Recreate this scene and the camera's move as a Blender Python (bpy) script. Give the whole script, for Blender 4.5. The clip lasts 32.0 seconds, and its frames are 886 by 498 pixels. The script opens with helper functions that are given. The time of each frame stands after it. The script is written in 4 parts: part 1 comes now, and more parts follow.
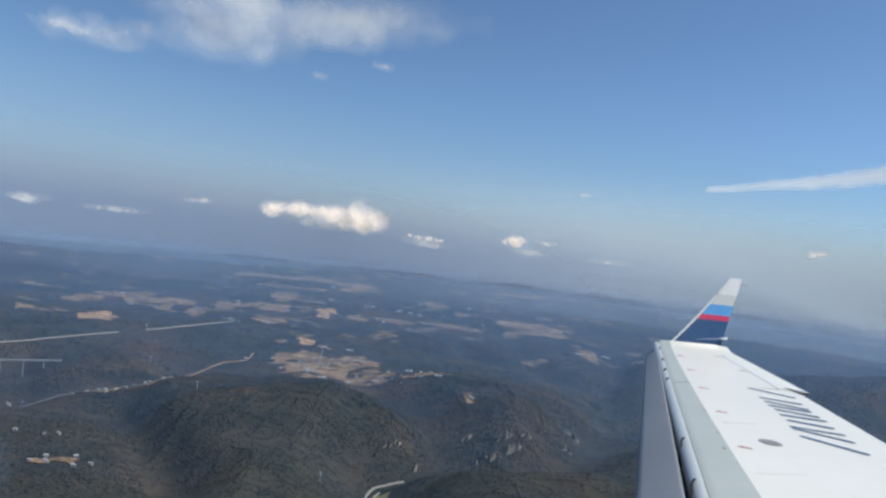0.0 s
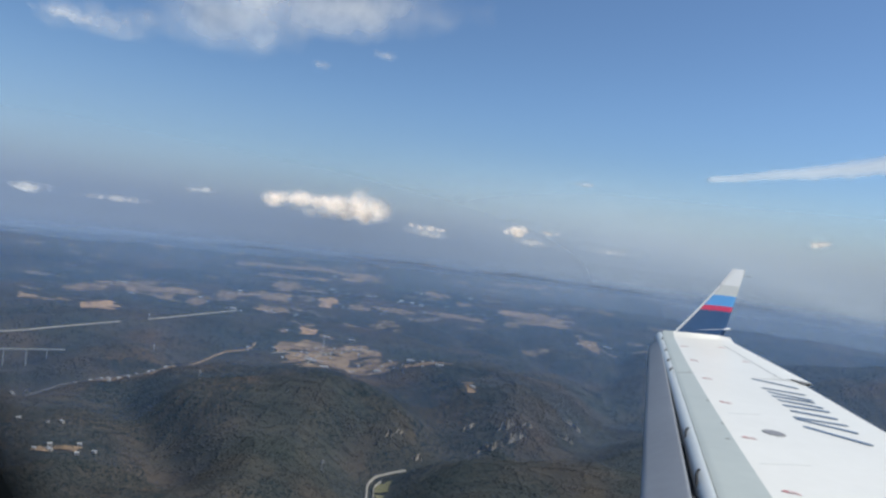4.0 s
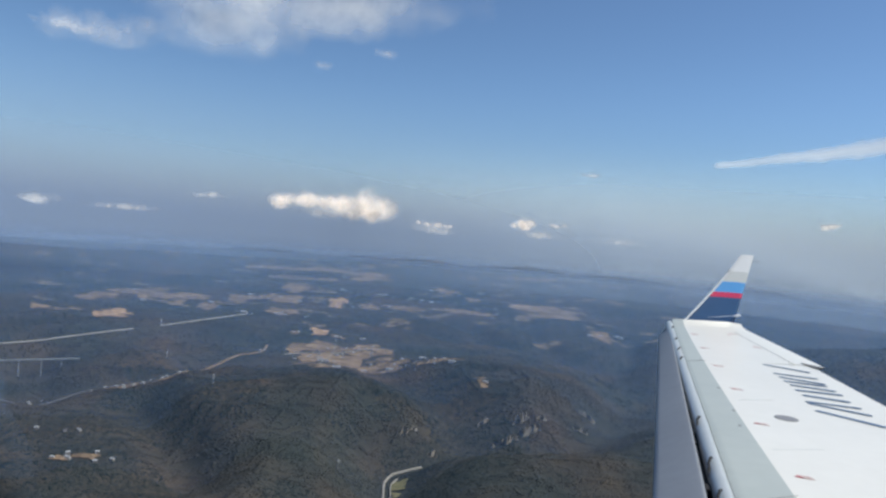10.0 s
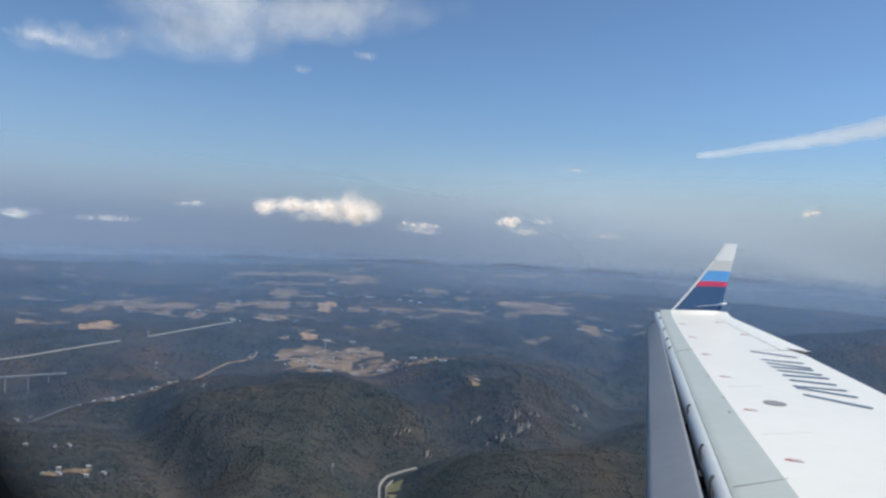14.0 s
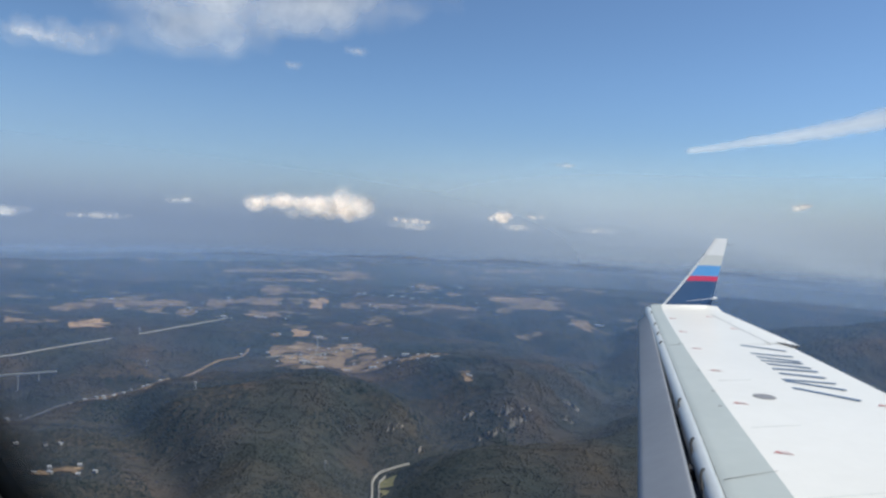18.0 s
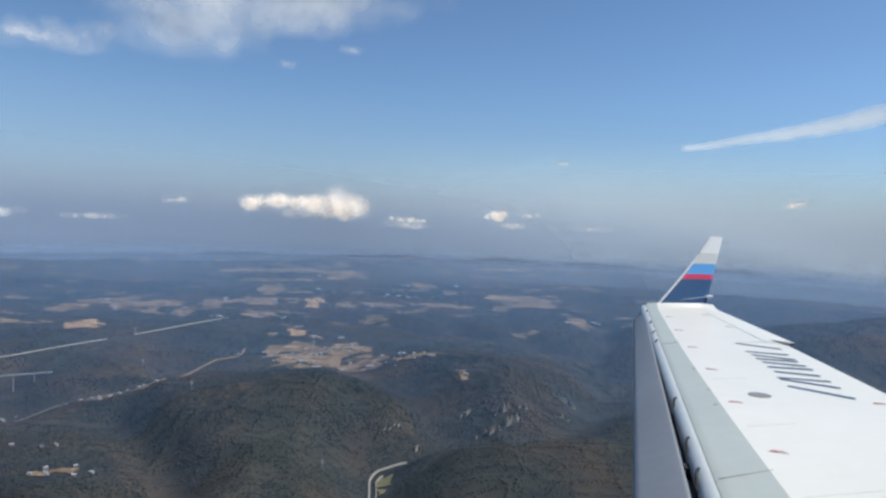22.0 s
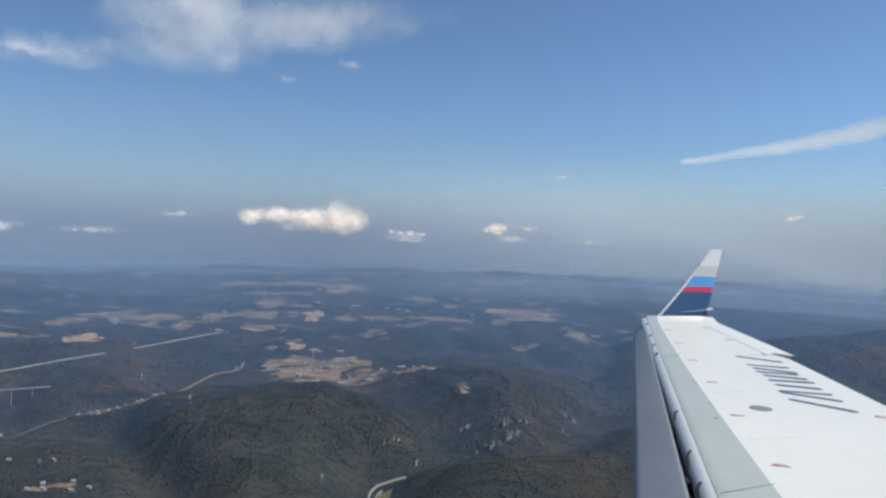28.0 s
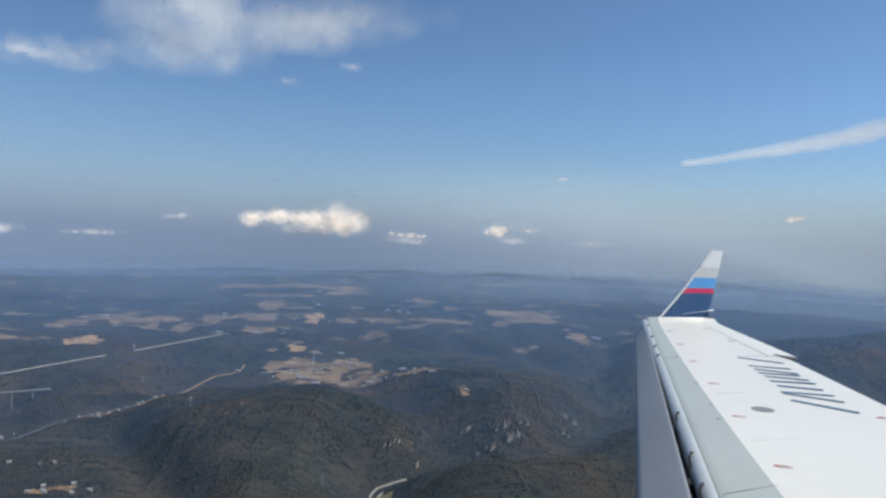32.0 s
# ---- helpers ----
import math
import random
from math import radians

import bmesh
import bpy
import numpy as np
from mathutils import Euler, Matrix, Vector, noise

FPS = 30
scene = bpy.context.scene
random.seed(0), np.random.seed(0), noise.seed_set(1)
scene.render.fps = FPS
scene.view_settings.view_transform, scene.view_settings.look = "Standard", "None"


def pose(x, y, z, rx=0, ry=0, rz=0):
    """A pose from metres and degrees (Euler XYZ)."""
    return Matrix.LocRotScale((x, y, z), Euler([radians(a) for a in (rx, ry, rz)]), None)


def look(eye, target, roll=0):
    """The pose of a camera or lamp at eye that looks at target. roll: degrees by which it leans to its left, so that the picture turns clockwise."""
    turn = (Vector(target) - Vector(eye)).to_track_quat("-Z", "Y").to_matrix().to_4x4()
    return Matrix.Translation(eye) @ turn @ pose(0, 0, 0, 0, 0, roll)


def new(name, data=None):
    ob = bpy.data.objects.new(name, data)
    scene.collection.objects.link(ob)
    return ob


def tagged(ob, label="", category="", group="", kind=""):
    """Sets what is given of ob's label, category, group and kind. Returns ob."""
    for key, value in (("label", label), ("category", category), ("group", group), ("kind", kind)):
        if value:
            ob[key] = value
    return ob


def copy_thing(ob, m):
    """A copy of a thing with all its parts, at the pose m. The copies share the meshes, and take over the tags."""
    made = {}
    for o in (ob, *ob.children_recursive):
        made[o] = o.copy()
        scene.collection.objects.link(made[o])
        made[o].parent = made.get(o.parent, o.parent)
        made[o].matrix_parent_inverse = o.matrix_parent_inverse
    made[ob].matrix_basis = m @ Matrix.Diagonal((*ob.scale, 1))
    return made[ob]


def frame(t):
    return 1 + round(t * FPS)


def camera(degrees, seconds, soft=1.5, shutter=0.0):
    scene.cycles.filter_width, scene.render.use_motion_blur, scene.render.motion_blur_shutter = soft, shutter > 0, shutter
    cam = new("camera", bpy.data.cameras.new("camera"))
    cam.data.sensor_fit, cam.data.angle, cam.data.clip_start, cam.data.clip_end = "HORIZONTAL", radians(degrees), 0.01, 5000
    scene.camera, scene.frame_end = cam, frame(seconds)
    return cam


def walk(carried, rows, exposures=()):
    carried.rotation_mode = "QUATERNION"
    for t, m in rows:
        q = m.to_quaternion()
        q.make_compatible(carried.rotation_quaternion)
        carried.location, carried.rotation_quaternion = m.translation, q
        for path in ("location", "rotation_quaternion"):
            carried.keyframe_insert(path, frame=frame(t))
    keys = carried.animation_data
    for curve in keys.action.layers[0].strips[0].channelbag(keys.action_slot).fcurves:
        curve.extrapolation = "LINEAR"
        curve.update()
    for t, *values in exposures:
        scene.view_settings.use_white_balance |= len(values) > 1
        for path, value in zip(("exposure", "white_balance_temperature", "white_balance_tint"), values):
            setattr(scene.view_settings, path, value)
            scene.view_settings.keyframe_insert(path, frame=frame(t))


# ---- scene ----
# Camera: held by a passenger at a cabin window, looking out over the right wing.
cam = camera(64.5, 32.0, soft=2.55)
HEIGHT = 420.0
ROWS = [
    (0.0, 0.0136, 0.0363, -0.0118, 1.941, -1.269, -6.753),
    (0.5, 0.0046, 0.0339, -0.0143, 2.008, -1.851, -7.512),
    (1.0, -0.0029, 0.0329, -0.0154, 1.886, -1.739, -7.013),
    (1.5, -0.0075, 0.0327, -0.0137, 1.906, -1.844, -7.480),
    (2.0, -0.0105, 0.0321, -0.0117, 1.828, -1.848, -7.102),
    (2.5, -0.0124, 0.0314, -0.0110, 1.888, -2.183, -7.410),
    (3.0, -0.0130, 0.0303, -0.0100, 1.909, -2.240, -7.360),
    (3.5, -0.0142, 0.0302, -0.0092, 1.977, -2.087, -7.071),
    (5.5, 0.0025, 0.0161, 0.0009, 2.261, -2.265, -6.524),
    (6.0, 0.0015, 0.0153, -0.0013, 2.296, -1.689, -6.543),
    (6.5, 0.0023, 0.0161, -0.0022, 2.457, -1.615, -6.433),
    (7.0, 0.0052, 0.0179, -0.0035, 2.559, -1.398, -6.474),
    (7.5, 0.0088, 0.0173, -0.0094, 2.621, -1.474, -6.451),
    (8.0, 0.0121, 0.0200, -0.0082, 2.631, -1.644, -6.288),
    (8.5, 0.0110, 0.0262, -0.0029, 2.683, -1.862, -6.401),
    (9.0, 0.0116, 0.0242, -0.0037, 2.634, -1.847, -6.218),
    (9.5, 0.0111, 0.0225, -0.0032, 2.704, -2.197, -5.564),
    (10.0, 0.0083, 0.0232, 0.0011, 2.653, -2.484, -4.713),
    (10.5, 0.0065, 0.0182, -0.0047, 2.618, -2.377, -4.225),
    (11.0, 0.0069, 0.0170, -0.0013, 2.680, -2.377, -3.824),
    (11.5, 0.0056, 0.0157, 0.0025, 2.715, -2.597, -3.487),
    (12.0, 0.0042, 0.0086, 0.0010, 2.853, -2.821, -3.581),
    (12.5, 0.0031, 0.0061, 0.0019, 2.834, -2.815, -3.634),
    (13.0, 0.0037, 0.0056, 0.0051, 2.640, -2.600, -3.103),
    (13.5, 0.0063, 0.0038, 0.0036, 1.892, -2.279, -2.852),
    (14.0, 0.0064, 0.0005, 0.0016, 1.477, -2.436, -2.640),
    (14.5, 0.0080, -0.0028, 0.0050, 1.396, -2.880, -2.400),
    (16.5, 0.0023, -0.0036, 0.0101, 1.234, -2.576, -2.616),
    (17.0, 0.0040, -0.0062, 0.0063, 1.182, -2.451, -2.338),
    (17.5, 0.0066, -0.0090, 0.0052, 1.013, -2.428, -2.489),
    (18.0, 0.0057, -0.0100, 0.0046, 0.792, -2.746, -2.402),
    (18.5, 0.0059, -0.0087, 0.0061, 0.585, -2.909, -2.388),
    (19.0, 0.0080, -0.0073, 0.0050, 0.416, -2.750, -2.612),
    (19.5, 0.0077, -0.0034, 0.0079, 0.275, -2.746, -2.684),
    (20.0, 0.0073, -0.0021, 0.0112, 0.221, -2.833, -2.615),
    (20.5, 0.0108, -0.0020, 0.0139, 0.319, -2.806, -2.305),
    (21.0, 0.0137, -0.0039, 0.0118, 0.426, -2.436, -1.949),
    (21.5, 0.0133, -0.0046, 0.0123, 0.426, -2.528, -2.215),
    (22.0, 0.0114, -0.0052, 0.0151, 0.453, -2.838, -2.155),
    (22.5, 0.0118, -0.0078, 0.0097, 0.462, -2.580, -2.015),
    (23.0, 0.0077, -0.0022, 0.0131, 0.438, -2.578, -2.094),
    (23.5, 0.0062, 0.0024, 0.0100, 0.548, -2.139, -2.505),
    (24.0, 0.0091, 0.0043, 0.0082, 0.591, -1.682, -2.701),
    (24.5, 0.0096, 0.0044, 0.0067, 0.482, -1.888, -2.669),
    (25.0, 0.0075, 0.0030, 0.0053, 0.352, -2.153, -2.339),
    (25.5, 0.0101, 0.0010, 0.0067, 0.284, -2.181, -2.218),
    (27.5, 0.0086, -0.0037, 0.0141, 0.164, -2.798, -2.126),
    (28.0, 0.0108, -0.0026, 0.0137, 0.414, -1.750, -2.069),
    (28.5, 0.0147, -0.0058, 0.0065, 0.570, -1.346, -1.743),
    (29.0, 0.0149, -0.0032, 0.0071, 0.721, -1.171, -1.990),
    (29.5, 0.0142, -0.0029, 0.0059, 0.623, -1.135, -2.162),
    (30.0, 0.0118, -0.0009, 0.0062, 0.514, -1.403, -2.179),
    (30.5, 0.0102, 0.0027, 0.0085, 0.504, -1.586, -2.045),
    (31.0, 0.0101, 0.0031, 0.0077, 0.486, -1.560, -2.060),
    (31.5, 0.0084, 0.0062, 0.0076, 0.505, -1.632, -2.064),
    (32.0, 0.0086, 0.0071, 0.0059, 0.451, -1.594, -2.014),
]
EXPOSURES = [(0.0, -0.06, 6500, 6), (12.0, -0.04, 6500, 6), (17.0, 0.0, 6500, 6), (23.0, 0.0, 6500, 6), (28.0, -0.09, 6500, 6), (32.0, -0.09, 6500, 6)]
walk(cam, [(t, pose(x, y, HEIGHT + z, 90 + pitch, roll, yaw)) for t, x, y, z, yaw, pitch, roll in ROWS], EXPOSURES)

scene.cycles.transparent_max_bounces = 96

# Sun and sky
SUN_AZ, SUN_EL = radians(83), radians(52)
world = bpy.data.worlds.new("sky")
scene.world = world
world.use_nodes = True
wn = world.node_tree
sky = wn.nodes.new("ShaderNodeTexSky")
sky.sky_type, sky.sun_disc = "NISHITA", False
sky.sun_elevation, sky.sun_rotation = SUN_EL, SUN_AZ
sky.altitude, sky.air_density, sky.dust_density, sky.ozone_density = 2000, 1.0, 0.9, 6.0
wn.nodes["Background"].inputs["Strength"].default_value = 0.118
wn.links.new(sky.outputs["Color"], wn.nodes["Background"].inputs["Color"])
sun = new("sun", bpy.data.lights.new("sun", "SUN"))
sun.data.energy, sun.data.angle, sun.data.color = 4.5, radians(0.5), (1.0, 0.94, 0.84)
SUN_DIR = (math.sin(SUN_AZ) * math.cos(SUN_EL), math.cos(SUN_AZ) * math.cos(SUN_EL), math.sin(SUN_EL))
sun.matrix_world = look((0, 0, 0), (-math.sin(SUN_AZ) * math.cos(SUN_EL), -math.cos(SUN_AZ) * math.cos(SUN_EL), -math.sin(SUN_EL)))


H = 420.0


def lattice(seed):
    return np.random.RandomState(seed).rand(256, 256)


def value_noise(x, y, table):
    xi, yi = np.floor(x).astype(int), np.floor(y).astype(int)
    fx, fy = x - xi, y - yi
    fx, fy = fx * fx * (3 - 2 * fx), fy * fy * (3 - 2 * fy)
    a, b = table[xi % 256, yi % 256], table[(xi + 1) % 256, yi % 256]
    c, d = table[xi % 256, (yi + 1) % 256], table[(xi + 1) % 256, (yi + 1) % 256]
    return (a * (1 - fx) + b * fx) * (1 - fy) + (c * (1 - fx) + d * fx) * fy


TABLES = [lattice(40 + i) for i in range(6)]


def fbm(x, y, size, octaves=4, gain=0.5, ridged=False, first=0):
    total, weight, amp = 0.0, 0.0, 1.0
    for i in range(octaves):
        k = 2.03 ** i / size
        n = value_noise(x * k + 31.7 * i + 100, y * k + 17.3 * i + 100, TABLES[(first + i) % 6])
        if ridged:
            n = 1 - np.abs(2 * n - 1)
        total, weight, amp = total + amp * n, weight + amp, amp * gain
    return total / weight


def bump(x, y, cx, cy, rx, ry, turn=0.0):
    c, s = np.cos(turn), np.sin(turn)
    u, v = (x - cx) * c + (y - cy) * s, -(x - cx) * s + (y - cy) * c
    return np.exp(-(u / rx) ** 2 - (v / ry) ** 2)


def trench(x, y, points, width):
    """1 on a line of points, falling to 0 away from it."""
    best = np.full(np.shape(x), 1e9)
    for (ax, ay), (bx, by) in zip(points, points[1:]):
        dx, dy = bx - ax, by - ay
        k = np.clip(((x - ax) * dx + (y - ay) * dy) / (dx * dx + dy * dy), 0, 1)
        best = np.minimum(best, (x - ax - k * dx) ** 2 + (y - ay - k * dy) ** 2)
    return np.exp(-best / width ** 2)


GORGE = [(-92, 800), (-95, 966), (-103, 1055), (-56, 1098), (6, 1159), (108, 1140), (212, 1201), (312, 1401), (410, 1619), (405, 1880), (275, 2060), (106, 2150), (-60, 2200)]
SIDE_GLEN = [(-300, 1700), (-256, 1640), (-131, 1494), (-52, 1373), (0, 1270), (6, 1159)]
VALLEY = [(-1000, 1120), (-784, 1214), (-681, 1285), (-578, 1393), (-559, 1596), (-508, 1730), (-400, 1790)]
GLEN = [(-1000, 1560), (-855, 1350), (-740, 1180)]
HIGHWAY = [(-1000, 1370), (-941, 1455), (-905, 1520), (-861, 1605), (-815, 1700), (-785, 1760), (-730, 1897), (-664, 2078)]
RAVINES = [[(-420, 2420), (-250, 2260), (-60, 2200)], [(-160, 2560), (20, 2330), (106, 2150)], [(220, 2600), (240, 2330), (275, 2060)], [(560, 2480), (500, 2100), (405, 1880)],
           [(640, 1980), (540, 1740), (410, 1619)], [(700, 1640), (520, 1500), (312, 1401)], [(-560, 1180), (-470, 1060), (-380, 960), (-330, 860)], [(-150, 1220), (-120, 1130), (-103, 1055)]]


def land(x, y):
    """The height of the ground at x, y."""
    x, y = np.asarray(x, float), np.asarray(y, float)
    r = np.hypot(x, y)
    wx, wy = x + 120 * fbm(x, y, 420, 3, first=4), y + 120 * fbm(x, y, 420, 3, first=5)
    z = 60 + 30 * (fbm(x, y, 1300, 2, first=3) - 0.5)
    steep = np.clip(1.1 - (r - 2100) / 1500, 0.35, 1)
    z = z + steep * (44 * (fbm(wx, wy, 430, 5, 0.42, ridged=True) - 0.55) + 16 * (fbm(wx, wy, 120, 3, 0.5, ridged=True, first=2) - 0.5))
    z = z + 41 * bump(x, y, -285, 1235, 265, 165, -0.2) + 6 * bump(x, y, -480, 900, 260, 110, 0.2) - 22 * bump(x, y, -600, 1130, 150, 110, 0.5) + 26 * bump(x, y, -130, 1190, 120, 130)
    z = z + 40 * bump(x, y, 60, 1560, 260, 150, -0.35) + 22 * bump(x, y, 210, 1330, 110, 130)
    z = z + 29 * bump(x, y, 190, 930, 300, 130, 0.1) + 26 * bump(x, y, 480, 1150, 200, 180)
    z = z + 118 * bump(x, y, 1350, 2050, 470, 260, 0.45) + 34 * bump(x, y, 760, 2150, 240, 150, 0.5)
    z = z + 12 * bump(x, y, -560, 1950, 160, 120, 0.7)
    plateau = bump(x, y, -60, 2520, 700, 330)
    z = z + 24 * plateau
    for line in RAVINES:
        z = z - 36 * trench(x, y, line, 52) * np.clip((z - 12) / 40, 0, 1)
    v, b, e = trench(x, y, VALLEY, 62), trench(x, y, GLEN, 60), trench(x, y, SIDE_GLEN, 75)
    z = z * (1 - 0.8 * v) + 44 * 0.8 * v
    z = z * (1 - 0.7 * b) + 18 * b
    z = z * (1 - 0.7 * e) + 36 * 0.7 * e
    h = trench(x, y, HIGHWAY, 32)
    z = z * (1 - 0.9 * h) + 84 * 0.9 * h
    g = trench(x, y, GORGE, 85)
    z = z * (1 - 0.8 * g) + 14 * 0.8 * g
    f = np.maximum(bump(x, y, -320, 1760, 190, 140), np.clip(bump(x, y, -500, 2650, 1100, 300) * 1.2, 0, 0.6))
    z = z * (1 - 0.75 * f) + 60 * 0.75 * f
    far = np.clip((r - 2400) / 1750, 0, 1)
    side = np.clip(x / 1400, -1, 1)
    hills = fbm(x, y, 1100, 4, 0.5, ridged=True, first=1)
    z = z * (1 - 0.75 * far) + far ** 1.25 * (109 + 6 * side + 40 * hills + 26 * (fbm(x, y, 300, 4, 0.5, ridged=True, first=3) - 0.42) + 14 * bump(x, y, 800, 4050, 700, 400))
    return z


# ---- materials ----
def base_material(name, rough=0.8, metal=0.0, spec=0.3):
    m = bpy.data.materials.new(name)
    m.use_nodes = True
    b = m.node_tree.nodes["Principled BSDF"]
    b.inputs["Roughness"].default_value, b.inputs["Metallic"].default_value = rough, metal
    b.inputs["Specular IOR Level"].default_value = spec
    return m, m.node_tree, b


def node(tree, kind, **values):
    n = tree.nodes.new(kind)
    for key, value in values.items():
        n.inputs[key].default_value = value
    return n


def coords(tree, space="Object"):
    return tree.nodes.new("ShaderNodeTexCoord").outputs[space]


def noise_at(tree, where, scale, detail=4.0, rough=0.55):
    n = node(tree, "ShaderNodeTexNoise", Scale=scale, Detail=detail, Roughness=rough)
    tree.links.new(where, n.inputs["Vector"])
    return n.outputs["Fac"]


def ramp(tree, fac, stops):
    r = tree.nodes.new("ShaderNodeValToRGB")
    while len(r.color_ramp.elements) < len(stops):
        r.color_ramp.elements.new(0.5)
    for e, (p, c) in zip(r.color_ramp.elements, stops):
        e.position, e.color = p, (*c, 1) if len(c) == 3 else c
    tree.links.new(fac, r.inputs["Fac"])
    return r.outputs["Color"]


def mix(tree, a, b, fac, kind="MIX"):
    m = tree.nodes.new("ShaderNodeMix")
    m.data_type, m.blend_type = "RGBA", kind
    for socket, v in ((m.inputs["Factor"], fac), (m.inputs["A"], a), (m.inputs["B"], b)):
        if hasattr(v, "is_linked"):
            tree.links.new(v, socket)
        else:
            socket.default_value = v if isinstance(v, float) else (*v, 1)
    return m.outputs["Result"]


def relief(tree, bsdf, height, strength, distance):
    b = node(tree, "ShaderNodeBump", Strength=strength, Distance=distance)
    tree.links.new(height, b.inputs["Height"])
    tree.links.new(b.outputs["Normal"], bsdf.inputs["Normal"])


def surface(name, dark, light, coarse, fine, rough=0.8, metal=0.0, spec=0.3, bumps=0.2, depth=0.02, island=0.0):
    """Two tones mixed by noise at a coarse and a fine scale (1 / metres), with a fine relief."""
    m, t, b = base_material(name, rough, metal, spec)
    where = coords(t)
    big, small = noise_at(t, where, coarse), noise_at(t, where, fine)
    c = mix(t, ramp(t, big, [(0.3, dark), (0.7, light)]), ramp(t, small, [(0.25, dark), (0.75, light)]), 0.45)
    if island:
        g = t.nodes.new("ShaderNodeNewGeometry")
        c = mix(t, c, ramp(t, g.outputs["Random Per Island"], [(0, (1 - island,) * 3), (1, (1 + island,) * 3)]), 1.0, "MULTIPLY")
    t.links.new(c, b.inputs["Base Color"])
    relief(t, b, small, bumps, depth)
    return m


def woodland(name, low, strength, tall):
    """Winter woodland: grey-brown, russet and dull green drifts, broken by crowns and by fine grain."""
    m, t, b = base_material(name, 0.95, 0, 0.1)
    where = coords(t)
    n1, n2, n3, n4, n5, n6 = (noise_at(t, where, s, d) for s, d in ((0.0024, 5), (0.008, 6), (0.045, 5), (0.2, 4), (0.0045, 4), (0.018, 5)))
    c = ramp(t, n1, [(0.36, (0.038, 0.045, 0.046)), (0.5, (0.054, 0.053, 0.050)), (0.64, (0.070, 0.061, 0.055))])
    c = mix(t, c, ramp(t, n2, [(0.34, (0.032, 0.041, 0.042)), (0.5, (0.053, 0.052, 0.050)), (0.62, (0.072, 0.060, 0.051)), (0.72, (0.096, 0.073, 0.050))]), 0.55)
    c = mix(t, c, ramp(t, n5, [(0.35, (0.90, 1.04, 1.02)), (0.55, (1.0, 1.0, 1.0)), (0.68, (1.34, 1.08, 0.88))]), 0.8, "MULTIPLY")
    c = mix(t, c, ramp(t, n6, [(0.32, (0.84, 0.87, 0.88)), (0.55, (1.01, 1.01, 1.0)), (0.7, (1.16, 1.12, 1.05))]), 0.8, "MULTIPLY")
    c = mix(t, c, ramp(t, n3, [(0.3, (0.90, 0.91, 0.92)), (0.7, (1.10, 1.08, 1.06))]), 0.8, "MULTIPLY")
    c = mix(t, c, ramp(t, n4, [(0.3, (0.92, 0.92, 0.92)), (0.7, (1.08, 1.07, 1.06))]), 0.7, "MULTIPLY")
    if low < 1:
        g = t.nodes.new("ShaderNodeNewGeometry")
        c = mix(t, c, ramp(t, g.outputs["Random Per Island"], [(0, (low,) * 3), (1, (2 - low,) * 3)]), 1.0, "MULTIPLY")
    t.links.new(c, b.inputs["Base Color"])
    relief(t, b, n3, strength, tall)
    return m


def droplets(t, surface, side=1):
    """Vapour has no surface of its own: its drops are lit evenly by the sun; surface: how much the form still shades it."""
    g = t.nodes.new("ShaderNodeNewGeometry")
    v = t.nodes.new("ShaderNodeVectorMath")
    v.operation = "MULTIPLY_ADD"
    v.inputs[1].default_value, v.inputs[2].default_value = (surface,) * 3, [side * k for k in SUN_DIR]
    t.links.new(g.outputs["Normal"], v.inputs[0])
    n = t.nodes.new("ShaderNodeVectorMath")
    n.operation = "NORMALIZE"
    t.links.new(v.outputs[0], n.inputs[0])
    return n.outputs[0]


